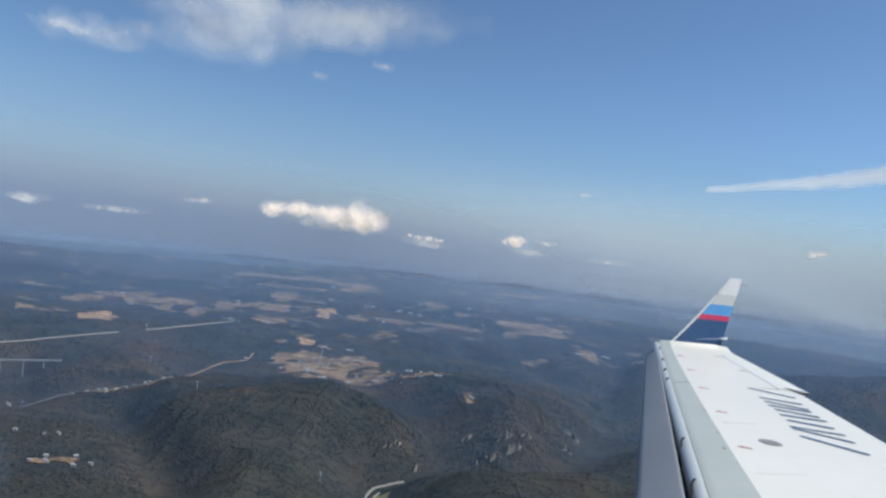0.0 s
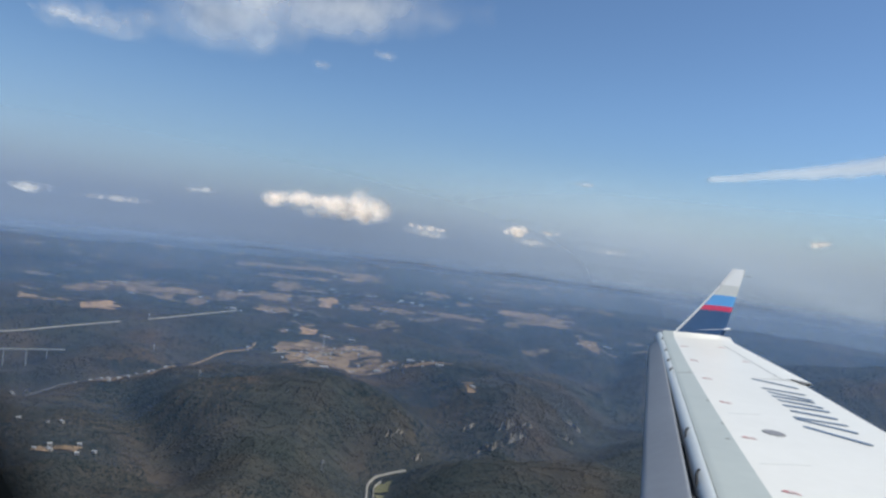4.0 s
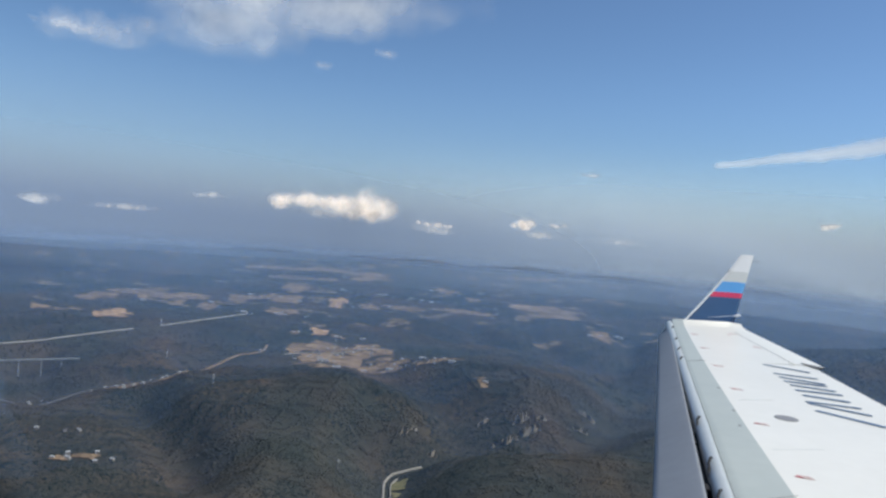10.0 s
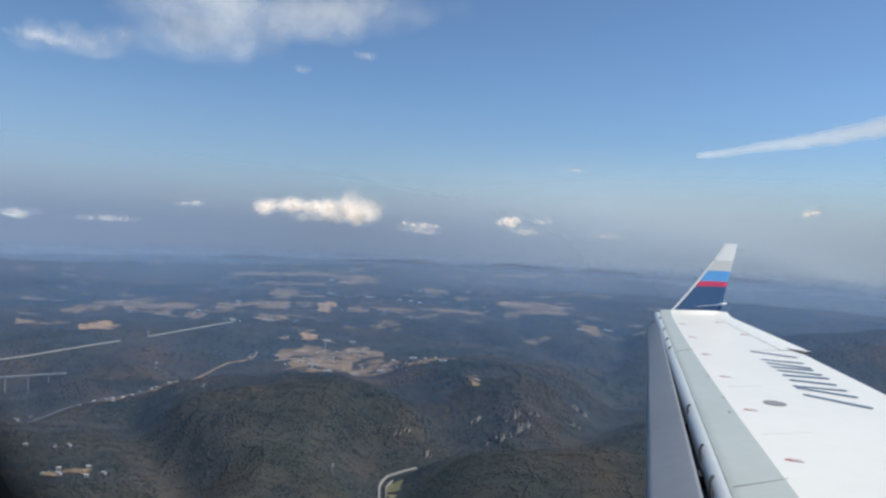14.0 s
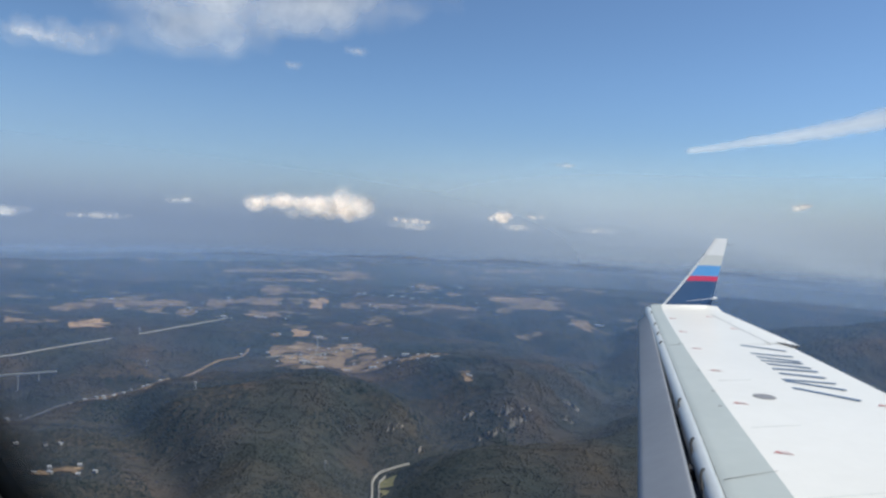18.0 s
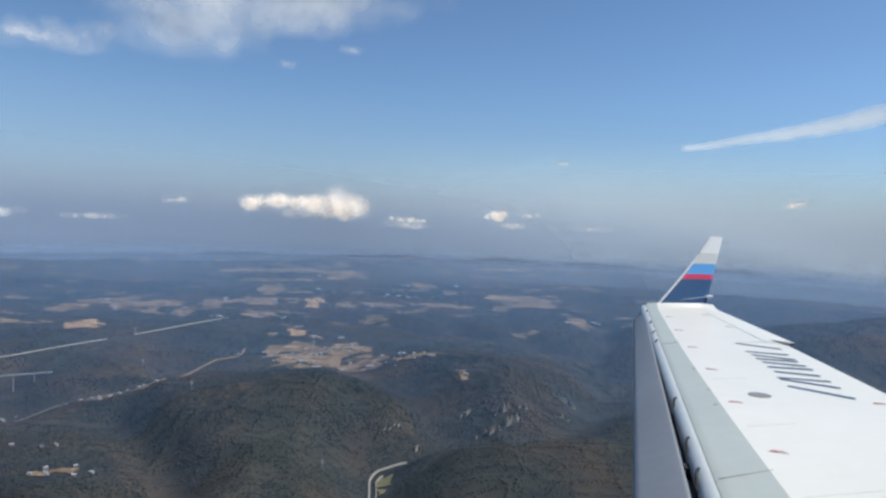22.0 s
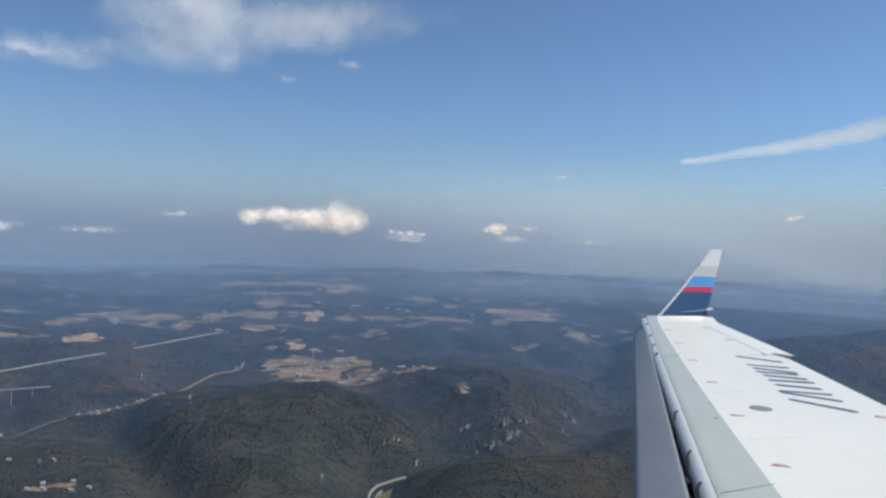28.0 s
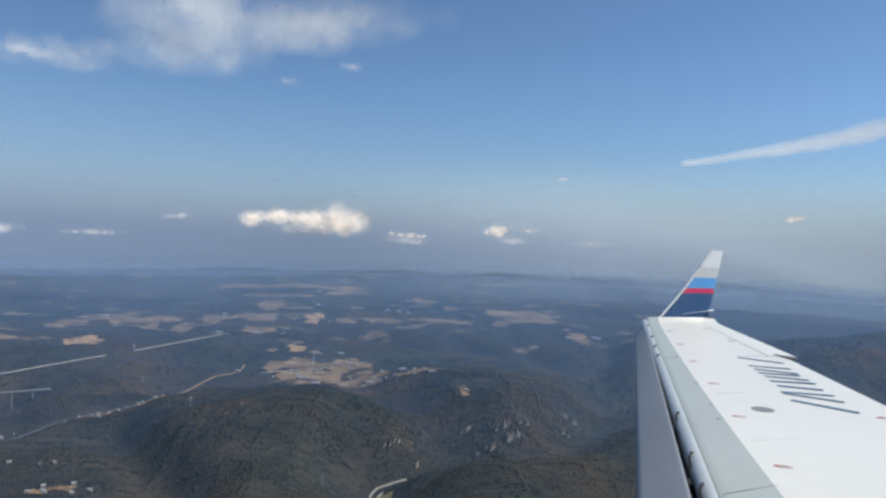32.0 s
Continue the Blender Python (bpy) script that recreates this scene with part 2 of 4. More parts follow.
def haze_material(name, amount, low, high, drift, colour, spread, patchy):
    """Haze put into a sheet's colour: a little of it scatters the light, the rest lets it through; it thins out
    upwards.
    """
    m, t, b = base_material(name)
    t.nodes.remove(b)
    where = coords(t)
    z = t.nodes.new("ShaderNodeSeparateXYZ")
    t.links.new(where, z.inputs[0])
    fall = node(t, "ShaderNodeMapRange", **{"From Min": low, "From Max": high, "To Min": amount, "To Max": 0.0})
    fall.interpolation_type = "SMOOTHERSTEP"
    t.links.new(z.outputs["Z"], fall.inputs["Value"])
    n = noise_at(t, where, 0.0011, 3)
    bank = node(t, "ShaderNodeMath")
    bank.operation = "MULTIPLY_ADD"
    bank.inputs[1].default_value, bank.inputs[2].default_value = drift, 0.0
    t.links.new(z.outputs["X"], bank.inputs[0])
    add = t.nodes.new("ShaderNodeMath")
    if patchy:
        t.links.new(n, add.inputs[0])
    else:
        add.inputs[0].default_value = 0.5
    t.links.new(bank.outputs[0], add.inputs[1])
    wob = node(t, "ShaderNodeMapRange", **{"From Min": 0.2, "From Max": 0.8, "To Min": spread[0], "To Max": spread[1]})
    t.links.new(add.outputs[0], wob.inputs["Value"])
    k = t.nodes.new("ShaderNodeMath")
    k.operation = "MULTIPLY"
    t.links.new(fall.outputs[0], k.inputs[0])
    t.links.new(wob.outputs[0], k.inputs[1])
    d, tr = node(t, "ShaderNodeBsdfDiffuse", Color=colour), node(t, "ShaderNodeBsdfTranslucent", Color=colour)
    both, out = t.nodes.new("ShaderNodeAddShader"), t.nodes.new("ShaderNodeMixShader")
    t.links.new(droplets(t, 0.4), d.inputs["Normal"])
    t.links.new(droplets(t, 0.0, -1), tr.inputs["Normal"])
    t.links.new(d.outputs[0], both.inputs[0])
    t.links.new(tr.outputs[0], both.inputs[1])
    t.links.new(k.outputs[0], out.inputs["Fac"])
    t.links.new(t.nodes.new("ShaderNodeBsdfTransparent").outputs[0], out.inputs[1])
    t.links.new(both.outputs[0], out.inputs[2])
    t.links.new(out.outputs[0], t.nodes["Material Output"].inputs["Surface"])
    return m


def vapour_material(name, white, density, scale, sharp, surface, solid=False):
    """Cloud vapour; a thin one frays by noise towards the rim of its sheet."""
    m, t, b = base_material(name)
    t.nodes.remove(b)
    d, tr = node(t, "ShaderNodeBsdfDiffuse", Color=(*white, 1)), node(t, "ShaderNodeBsdfTranslucent", Color=(*white, 1))
    t.links.new(droplets(t, surface), d.inputs["Normal"])
    t.links.new(droplets(t, 0.0, -1), tr.inputs["Normal"])
    both = t.nodes.new("ShaderNodeAddShader")
    t.links.new(d.outputs[0], both.inputs[0])
    if not solid:
        t.links.new(tr.outputs[0], both.inputs[1])
    last = both
    if not solid:
        where = coords(t)
        grow = t.nodes.new("ShaderNodeObjectInfo")
        shift = t.nodes.new("ShaderNodeVectorMath")
        jump = t.nodes.new("ShaderNodeMath")
        jump.operation = "MULTIPLY"
        jump.inputs[1].default_value = 90.0
        t.links.new(grow.outputs["Random"], jump.inputs[0])
        t.links.new(where, shift.inputs[0])
        t.links.new(jump.outputs[0], shift.inputs[1])
        n = noise_at(t, shift.outputs[0], scale, 6, 0.55)
        edge = t.nodes.new("ShaderNodeAttribute")
        edge.attribute_name = "rim"
        rim = node(t, "ShaderNodeMapRange", **{"From Min": 0.0, "From Max": 1.0, "To Min": 0.40, "To Max": -0.55})
        t.links.new(edge.outputs["Fac"], rim.inputs["Value"])
        add = t.nodes.new("ShaderNodeMath")
        t.links.new(n, add.inputs[0])
        t.links.new(rim.outputs[0], add.inputs[1])
        a = node(t, "ShaderNodeMapRange", **{"From Min": 0.36, "From Max": 0.36 + sharp, "To Min": 0.0, "To Max": density})
        a.interpolation_type = "SMOOTHSTEP"
        t.links.new(add.outputs[0], a.inputs["Value"])
        last = t.nodes.new("ShaderNodeMixShader")
        t.links.new(a.outputs[0], last.inputs["Fac"])
        t.links.new(t.nodes.new("ShaderNodeBsdfTransparent").outputs[0], last.inputs[1])
        t.links.new(both.outputs[0], last.inputs[2])
    t.links.new(last.outputs[0], t.nodes["Material Output"].inputs["Surface"])
    return m


M_GROUND = woodland("forest_floor", 1.0, 0.5, 3.0)
M_FIELD = surface("dry_grass", (0.15, 0.105, 0.068), (0.29, 0.205, 0.128), 0.012, 0.09, 0.95, bumps=0.4, depth=1.0, island=0.35)
M_FARFIELD = surface("winter_fields", (0.12, 0.092, 0.062), (0.23, 0.175, 0.115), 0.012, 0.09, 0.95, bumps=0.4, depth=1.0, island=0.5)
M_EARTH = surface("bare_earth", (0.36, 0.22, 0.12), (0.50, 0.34, 0.20), 0.015, 0.1, 0.95, bumps=0.4, depth=1.0, island=0.2)
M_GREEN = surface("pale_grass", (0.13, 0.13, 0.06), (0.24, 0.22, 0.12), 0.02, 0.12, 0.95, bumps=0.4, depth=0.6)
M_ROAD = surface("pale_concrete_road", (0.22, 0.21, 0.19), (0.35, 0.335, 0.30), 0.03, 0.2, 0.85)
M_ASPHALT = surface("grey_asphalt", (0.09, 0.09, 0.095), (0.14, 0.14, 0.145), 0.03, 0.2, 0.85)
M_ROCK = surface("grey_rock", (0.20, 0.18, 0.155), (0.37, 0.335, 0.285), 0.05, 0.3, 0.9, bumps=1.0, depth=2.5)
M_LEAFLESS = woodland("bare_twigs", 0.95, 0.2, 0.5)
M_CONIFER = surface("conifer_needles", (0.020, 0.033, 0.037), (0.030, 0.043, 0.045), 0.006, 0.03, 0.95, spec=0.1, island=0.08)
M_WALL = surface("pale_plaster", (0.28, 0.27, 0.25), (0.40, 0.38, 0.36), 0.1, 0.6, 0.85)
M_ROOF_DARK = surface("dark_roof_tiles", (0.06, 0.06, 0.07), (0.14, 0.14, 0.16), 0.1, 0.6, 0.6)
M_ROOF_PALE = surface("pale_sheet_roof", (0.32, 0.33, 0.34), (0.48, 0.48, 0.47), 0.05, 0.5, 0.5)
M_CONCRETE = surface("bridge_concrete", (0.32, 0.33, 0.33), (0.45, 0.46, 0.45), 0.03, 0.3, 0.85)
M_STEEL = surface("galvanised_steel", (0.4, 0.41, 0.42), (0.58, 0.59, 0.6), 0.3, 2.0, 0.5, 0.6)
M_WHITE = surface("white_wing_paint", (0.74, 0.73, 0.685), (0.81, 0.80, 0.755), 0.7, 9.0, 0.32, spec=0.5, bumps=0.03, depth=0.002)
M_GREY = surface("grey_wing_paint", (0.39, 0.43, 0.415), (0.46, 0.50, 0.48), 0.8, 9.0, 0.4, spec=0.5, bumps=0.03, depth=0.002)
M_SLAT = surface("brushed_slat_metal", (0.20, 0.215, 0.245), (0.25, 0.27, 0.305), 0.8, 12.0, 0.5, 0.1, bumps=0.04, depth=0.002)
M_NOSE = surface("pale_leading_edge", (0.40, 0.44, 0.46), (0.50, 0.53, 0.55), 0.8, 12.0, 0.3, 0.1, bumps=0.03, depth=0.002)
M_BLACK = surface("black_rubber", (0.012, 0.012, 0.014), (0.03, 0.03, 0.032), 5.0, 40.0, 0.7)
# Dark grey holding the shade of the wing's gaps; also fills house windows.
M_DARK_FILL = surface("dark_grey_fill", (0.10, 0.105, 0.115), (0.17, 0.175, 0.19), 2.0, 20.0, 0.8)
M_NAVY = surface("navy_paint", (0.032, 0.09, 0.20), (0.046, 0.11, 0.24), 1.0, 9.0, 0.35, spec=0.5, bumps=0.02)
# Wing white made lighter: the winglet's stronger sunlight is in the colour.
M_SUNLIT_WHITE = surface("sunlit_white_paint", (0.86, 0.86, 0.84), (0.91, 0.91, 0.89), 1.0, 9.0, 0.35, spec=0.5, bumps=0.02)
M_BLUE = surface("sky_blue_paint", (0.11, 0.38, 0.76), (0.14, 0.42, 0.81), 1.0, 9.0, 0.35, spec=0.5, bumps=0.02)
M_RED = surface("red_paint", (0.68, 0.04, 0.12), (0.76, 0.06, 0.14), 1.0, 9.0, 0.35, spec=0.5, bumps=0.02)
M_PALE = surface("pale_grey_paint", (0.64, 0.65, 0.62), (0.71, 0.72, 0.69), 1.0, 9.0, 0.35, spec=0.5, bumps=0.02)
M_INK = surface("slate_blue_lettering", (0.085, 0.145, 0.245), (0.12, 0.185, 0.29), 2.0, 20.0, 0.5, bumps=0.02)
M_STENCIL = surface("faded_red_stencil", (0.66, 0.46, 0.45), (0.74, 0.62, 0.60), 6.0, 60.0, 0.5, bumps=0.02)
M_WARN = surface("red_stencil", (0.46, 0.13, 0.15), (0.62, 0.28, 0.28), 6.0, 60.0, 0.5, bumps=0.02)
M_CAP = surface("grey_cap_metal", (0.26, 0.255, 0.26), (0.36, 0.35, 0.35), 6.0, 60.0, 0.45, 0.4, bumps=0.05)
M_SEAM = surface("dirty_seam", (0.25, 0.26, 0.265), (0.42, 0.43, 0.43), 3.0, 30.0, 0.7)
M_LAMP_GLINT = surface("bright_lamp_and_glint", (0.86, 0.88, 0.9), (0.95, 0.96, 0.97), 3.0, 30.0, 0.12, spec=0.7, bumps=0.0)
M_CABIN = surface("dark_window_surround", (0.02, 0.026, 0.034), (0.035, 0.042, 0.052), 4.0, 60.0, 0.75)
M_VEIL = vapour_material("thin_cloud", (0.5, 0.51, 0.52), 0.7, 0.9, 0.75, 0.0)
M_WISP = vapour_material("wispy_cloud", (0.55, 0.54, 0.53), 0.34, 1.5, 0.6, 0.0)
M_UPPER = vapour_material("upper_cloud", (0.52, 0.53, 0.54), 0.7, 1.0, 0.75, 0.0)
M_FRINGE = vapour_material("cumulus_fringe", (0.60, 0.56, 0.535), 0.72, 1.7, 0.8, 0.0)
M_STREAK = vapour_material("streak_vapour", (0.68, 0.69, 0.70), 0.75, 0.3, 0.9, 0.0)


def edge_fade():
    """A dark fade added for the surround's out-of-focus edge, denser towards the frame."""
    m, t, b = base_material("pane_rim", 0.6)
    b.inputs["Base Color"].default_value = (0.02, 0.028, 0.036, 1)
    a = t.nodes.new("ShaderNodeAttribute")
    a.attribute_name = "rim"
    t.links.new(a.outputs["Fac"], b.inputs["Alpha"])
    return m


M_BLURRED_EDGE = edge_fade()


# ---- helpers of the build ----
def mesh_np(name, verts, faces, material, smooth=True):
    """A mesh from arrays of vertices and of triangles or quads."""
    me = bpy.data.meshes.new(name)
    verts, faces = np.asarray(verts, np.float32), np.asarray(faces, np.int32)
    n, k = faces.shape
    me.vertices.add(len(verts))
    me.vertices.foreach_set("co", verts.ravel())
    me.loops.add(n * k)
    me.loops.foreach_set("vertex_index", faces.ravel())
    me.polygons.add(n)
    me.polygons.foreach_set("loop_start", np.arange(0, n * k, k, dtype=np.int32))
    me.polygons.foreach_set("use_smooth", np.full(n, smooth))
    me.update(calc_edges=True)
    me.materials.append(material)
    return me


def part(name, bm, material, parent, label=""):
    """One mesh object under a thing; bm is a bmesh or a finished mesh."""
    if isinstance(bm, bmesh.types.BMesh):
        me = bpy.data.meshes.new(name)
        bm.normal_update()
        bm.to_mesh(me)
        bm.free()
        me.materials.append(material)
    else:
        me = bm
    ob = new(name, me)
    ob.parent = parent
    return tagged(ob, label)


def grid_faces(rows, cols, wrap=False):
    i, j = np.meshgrid(np.arange(rows - 1), np.arange(cols if wrap else cols - 1), indexing="ij")
    j2 = (j + 1) % cols
    return np.stack([i * cols + j, i * cols + j2, (i + 1) * cols + j2, (i + 1) * cols + j], -1).reshape(-1, 4)


def box(bm, cx, cy, cz, sx, sy, sz, turn=0.0):
    m = Matrix.Translation((cx, cy, cz)) @ Matrix.Rotation(turn, 4, "Z") @ Matrix.Diagonal((sx, sy, sz, 1))
    bmesh.ops.create_cube(bm, size=1, matrix=m)


def slope(x, y, d=12.0):
    return np.hypot(land(x + d, y) - land(x - d, y), land(x, y + d) - land(x, y - d)) / (2 * d)


# ---- the ground: one sheet out to the horizon, finer ahead of the window ----
az = np.concatenate([np.linspace(-44, 44, 620, endpoint=False), np.linspace(44, 316, 90, endpoint=False)])
rad = np.concatenate([[0.5], np.linspace(150, 700, 10, endpoint=False), np.geomspace(700, 4880, 330)])
rr, aa = np.meshgrid(rad, np.radians(az), indexing="ij")
gx, gy = rr * np.sin(aa), rr * np.cos(aa)
ground = new("ground", mesh_np("ground", np.stack([gx, gy, land(gx, gy)], -1).reshape(-1, 3), grid_faces(len(rad), len(az), True)[:, ::-1], M_GROUND))
tagged(ground, "rolling wooded hills in bare early-spring brown and dark green", "ground", kind="structure")


def field(name, cx, cy, hw, hd, turn, material, label, seed, lift=1.4):
    """Open land cut into small plots of uneven shape, with hedges left between them; one mesh that lies on the ground."""
    rng = np.random.RandomState(seed)
    c, s = math.cos(turn), math.sin(turn)
    step = max(7.0, min(hw, hd) / 4.5)
    nu, nv = max(2, round(2 * hw / (step * 1.7))), max(2, round(2 * hd / step))
    du, dv = 2 * hw / nu, 2 * hd / nv
    jit = rng.uniform(-0.42, 0.42, (nu + 1, nv + 1, 2)) * (du, dv)
    ph = rng.uniform(0, 6.3, 6)
    verts, faces = [], []
    k = np.linspace(0, 1, 5)
    for i in range(nu):
        for j in range(nv):
            mu, mv = (i + 0.5) / nu * 2 - 1, (j + 0.5) / nv * 2 - 1
            a = math.atan2(mv, mu)
            rim = 1 + 0.3 * math.cos(2 * a + ph[0]) * rng.uniform(0.4, 1) + 0.22 * math.cos(3 * a + ph[1]) + 0.15 * math.cos(5 * a + ph[2])
            if math.hypot(mu, mv) > rim * 0.95 or rng.rand() < 0.07:
                continue
            p = [np.array((-hw + (i + x) * du, -hd + (j + y) * dv)) + jit[i + x, j + y] for x, y in ((0, 0), (1, 0), (1, 1), (0, 1))]
            mid, shrink = sum(p) / 4, rng.uniform(0.94, 1.02)
            p = [mid + (q - mid) * shrink for q in p]
            fu, fv = np.meshgrid(k, k, indexing="ij")
            q = sum(w[..., None] * pt for w, pt in zip(((1 - fu) * (1 - fv), fu * (1 - fv), fu * fv, (1 - fu) * fv), p))
            x, y = cx + q[..., 0] * c - q[..., 1] * s, cy + q[..., 0] * s + q[..., 1] * c
            faces.append(grid_faces(5, 5) + 25 * len(faces))
            verts.append(np.stack([x, y, land(x, y) + lift + rng.uniform(-0.3, 0.3)], -1).reshape(-1, 3))
    CLEAR.append((cx, cy, hw * 1.05, hd * 1.05, turn))
    return tagged(new(name, mesh_np(name, np.concatenate(verts), np.concatenate(faces), material)), label, "field", kind="structure")


CLEAR, WAYS = [], []


def ribbon(name, points, width, material, label, lift=2.2, category="road", level=1):
    """A road that follows the land."""
    pts = [np.array(p, float) for p in points]
    line = []
    for i in range(len(pts) - 1):
        p0, p1, p2, p3 = pts[max(i - 1, 0)], pts[i], pts[i + 1], pts[min(i + 2, len(pts) - 1)]
        for k in np.linspace(0, 1, 16, endpoint=i == len(pts) - 2):
            line.append(0.5 * (2 * p1 + (p2 - p0) * k + (2 * p0 - 5 * p1 + 4 * p2 - p3) * k * k + (3 * p1 - p0 - 3 * p2 + p3) * k ** 3))
    line = np.array(line)
    d = np.gradient(line, axis=0)
    d /= np.linalg.norm(d, axis=1)[:, None] + 1e-9
    side = np.stack([-d[:, 1], d[:, 0]], -1)
    WAYS.append((line, width))
    offs = np.array([-0.62, -0.5, 0, 0.5, 0.62]) * width
    xy = line[:, None] + side[:, None] * offs[None, :, None]
    crown = land(xy[..., 0], xy[..., 1]).max(axis=1)
    if level > 1:
        crown = np.convolve(np.pad(crown, level // 2, "edge"), np.ones(level) / level, "valid")[: len(line)]
    z = crown[:, None] + lift + np.array([-3, 0, 0.1, 0, -3])[None]
    return tagged(new(name, mesh_np(name, np.concatenate([xy, z[..., None]], -1).reshape(-1, 3), grid_faces(len(line), 5), material)), label, category, kind="structure")


VALLEY_FIELDS = [
    (-345, 1728, 99, 150, 0.1, 0), (-304, 1540, 38, 50, 0.3, 0), (-191, 1648, 57, 67, 0.25, 0), (-232, 1801, 47, 68, 0.1, 0), (-429, 2027, 28, 84, 0.1, 1), (-356, 1948, 24, 27, 0, 0),
    (-1003, 1945, 50, 125, 0.5, 1), (-1151, 1919, 68, 60, 0.5, 0), (44, 1444, 10, 29, 0.4, 0), (-633, 1258, 42, 15, 0.45, 0), (-549, 1300, 30, 13, 0.6, 0), (-59, 1598, 71, 14, -0.1, 0),
    (-76, 985, 10, 42, 0.1, 2), (-502, 895, 28, 12, 0.2, 0), (-474, 1916, 13, 33, 0, 0),
]
PLATEAU_FIELDS = [
    (-1217, 2241, 56, 95, 0.3, 0), (-1082, 2401, 170, 95, 0.25, 0), (-969, 2291, 24, 70, 0.2, 0), (-863, 2282, 30, 80, 0.2, 0), (-813, 2508, 53, 90, 0.2, 0), (-704, 2563, 77, 110, 0.15, 0),
    (-712, 2864, 56, 150, 0.1, 0), (-610, 2303, 53, 65, 0.1, 0), (-491, 2612, 37, 110, 0.1, 1), (-473, 3375, 75, 150, 0, 0), (-100, 3189, 55, 80, 0, 0), (19, 2997, 31, 60, 0, 0),
    (-9, 2664, 118, 50, 0, 0), (326, 2823, 150, 130, 0, 0), (469, 2432, 40, 95, -0.1, 0), (-365, 2586, 42, 60, 0, 0), (-243, 2628, 85, 40, 0, 0), (-757, 3161, 157, 60, 0, 0), (345, 3761, 152, 70, 0, 0), (-770, 3443, 330, 55, 0, 0),
]
LOOKS = [(M_FIELD, "dry tan farm fields on the valley floor"), (M_EARTH, "bare orange-brown cleared earth on a hillside"), (M_GREEN, "pale green and straw grass by the winding road")]
for i, (cx, cy, hw, hd, turn, look_no) in enumerate(VALLEY_FIELDS + PLATEAU_FIELDS):
    field("field", cx, cy, hw, hd, turn, LOOKS[look_no][0], LOOKS[look_no][1], 300 + i)
rng = np.random.RandomState(5)
for i in range(210):
    a, r = math.radians(rng.uniform(-33, 24)), 2150 + 2450 * rng.rand() ** 0.8
    w = rng.uniform(12, 60)
    field("field", r * math.sin(a), r * math.cos(a), w, w * rng.uniform(0.4, 0.9), rng.uniform(-0.4, 0.4), M_FARFIELD, "distant tan fields between wooded hills", 400 + i)

ribbon("road", [(-1000, 1370), (-941, 1455), (-905, 1520), (-861, 1605), (-820, 1690)], 1.3, M_ROAD, "pale raised highway along a wooded hillside", 4.5, level=25)
ribbon("road", [(-785, 1760), (-757, 1828), (-730, 1897), (-697, 1985), (-664, 2078)], 1.8, M_ROAD, "pale raised highway along a wooded hillside", 4.5, level=25)
ribbon("road", [(-535, 1330), (-559, 1440), (-556, 1560), (-548, 1660), (-509, 1711), (-507, 1774)], 4.5, M_FIELD, "brown valley track between the hills")
ribbon("road", [(-92, 870), (-95, 945), (-101, 1010), (-96, 1048), (-80, 1066), (-52, 1086)], 3.0, M_ROAD, "pale winding road through the gorge")
ribbon("road", [(-84, 880), (-85, 943), (-90, 1000), (-84, 1030)], 1.6, M_ROAD, "narrow pale side road along the grass")
ribbon("road", [(-900, 1110), (-752, 1165), (-714, 1198), (-677, 1245), (-608, 1272), (-560, 1296), (-535, 1330)], 1.9, M_ASPHALT, "grey valley road past a few houses")


ribbon("road", [(-440, 1690), (-380, 1720), (-330, 1740), (-270, 1790), (-210, 1830)], 1.8, M_ROAD, "pale village street through the farm fields")
ribbon("road", [(-330, 1590), (-335, 1660), (-330, 1740), (-345, 1850), (-365, 1950)], 1.6, M_ROAD, "pale village street through the farm fields")


# ---- haze: tinted sheets with the air's haze in their colour, standing on the land ----
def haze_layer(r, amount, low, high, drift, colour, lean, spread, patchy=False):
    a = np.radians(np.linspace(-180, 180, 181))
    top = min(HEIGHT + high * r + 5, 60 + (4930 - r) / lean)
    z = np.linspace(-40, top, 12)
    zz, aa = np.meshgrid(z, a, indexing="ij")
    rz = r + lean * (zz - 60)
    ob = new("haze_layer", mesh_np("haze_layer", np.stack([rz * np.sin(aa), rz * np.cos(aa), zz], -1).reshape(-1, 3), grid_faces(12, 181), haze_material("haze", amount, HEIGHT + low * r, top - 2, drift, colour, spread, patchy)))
    return tagged(ob, "thin tinted sheet in place of blue-grey haze over the hills", "haze", kind="structure")


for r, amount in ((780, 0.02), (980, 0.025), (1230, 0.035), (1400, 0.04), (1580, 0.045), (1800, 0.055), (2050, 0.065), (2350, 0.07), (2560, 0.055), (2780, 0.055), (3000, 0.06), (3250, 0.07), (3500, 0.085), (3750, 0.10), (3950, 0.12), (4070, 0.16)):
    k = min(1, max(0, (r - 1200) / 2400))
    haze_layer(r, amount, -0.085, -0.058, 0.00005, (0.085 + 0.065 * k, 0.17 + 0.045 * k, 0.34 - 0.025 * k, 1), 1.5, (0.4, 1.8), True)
# Sheet added to darken the low sky, most on the left.
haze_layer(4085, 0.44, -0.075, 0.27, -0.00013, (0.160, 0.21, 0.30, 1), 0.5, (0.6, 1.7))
# Near-opaque sheet added to hide the sky's dark part below the horizon.
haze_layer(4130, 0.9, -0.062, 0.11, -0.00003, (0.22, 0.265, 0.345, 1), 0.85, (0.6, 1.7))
# paler sheets on the sun's side: the brighter sky there is put into their colour
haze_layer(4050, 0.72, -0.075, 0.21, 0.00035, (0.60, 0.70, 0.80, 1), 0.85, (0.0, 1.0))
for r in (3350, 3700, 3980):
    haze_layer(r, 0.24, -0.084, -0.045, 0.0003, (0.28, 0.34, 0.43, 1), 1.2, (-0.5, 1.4))
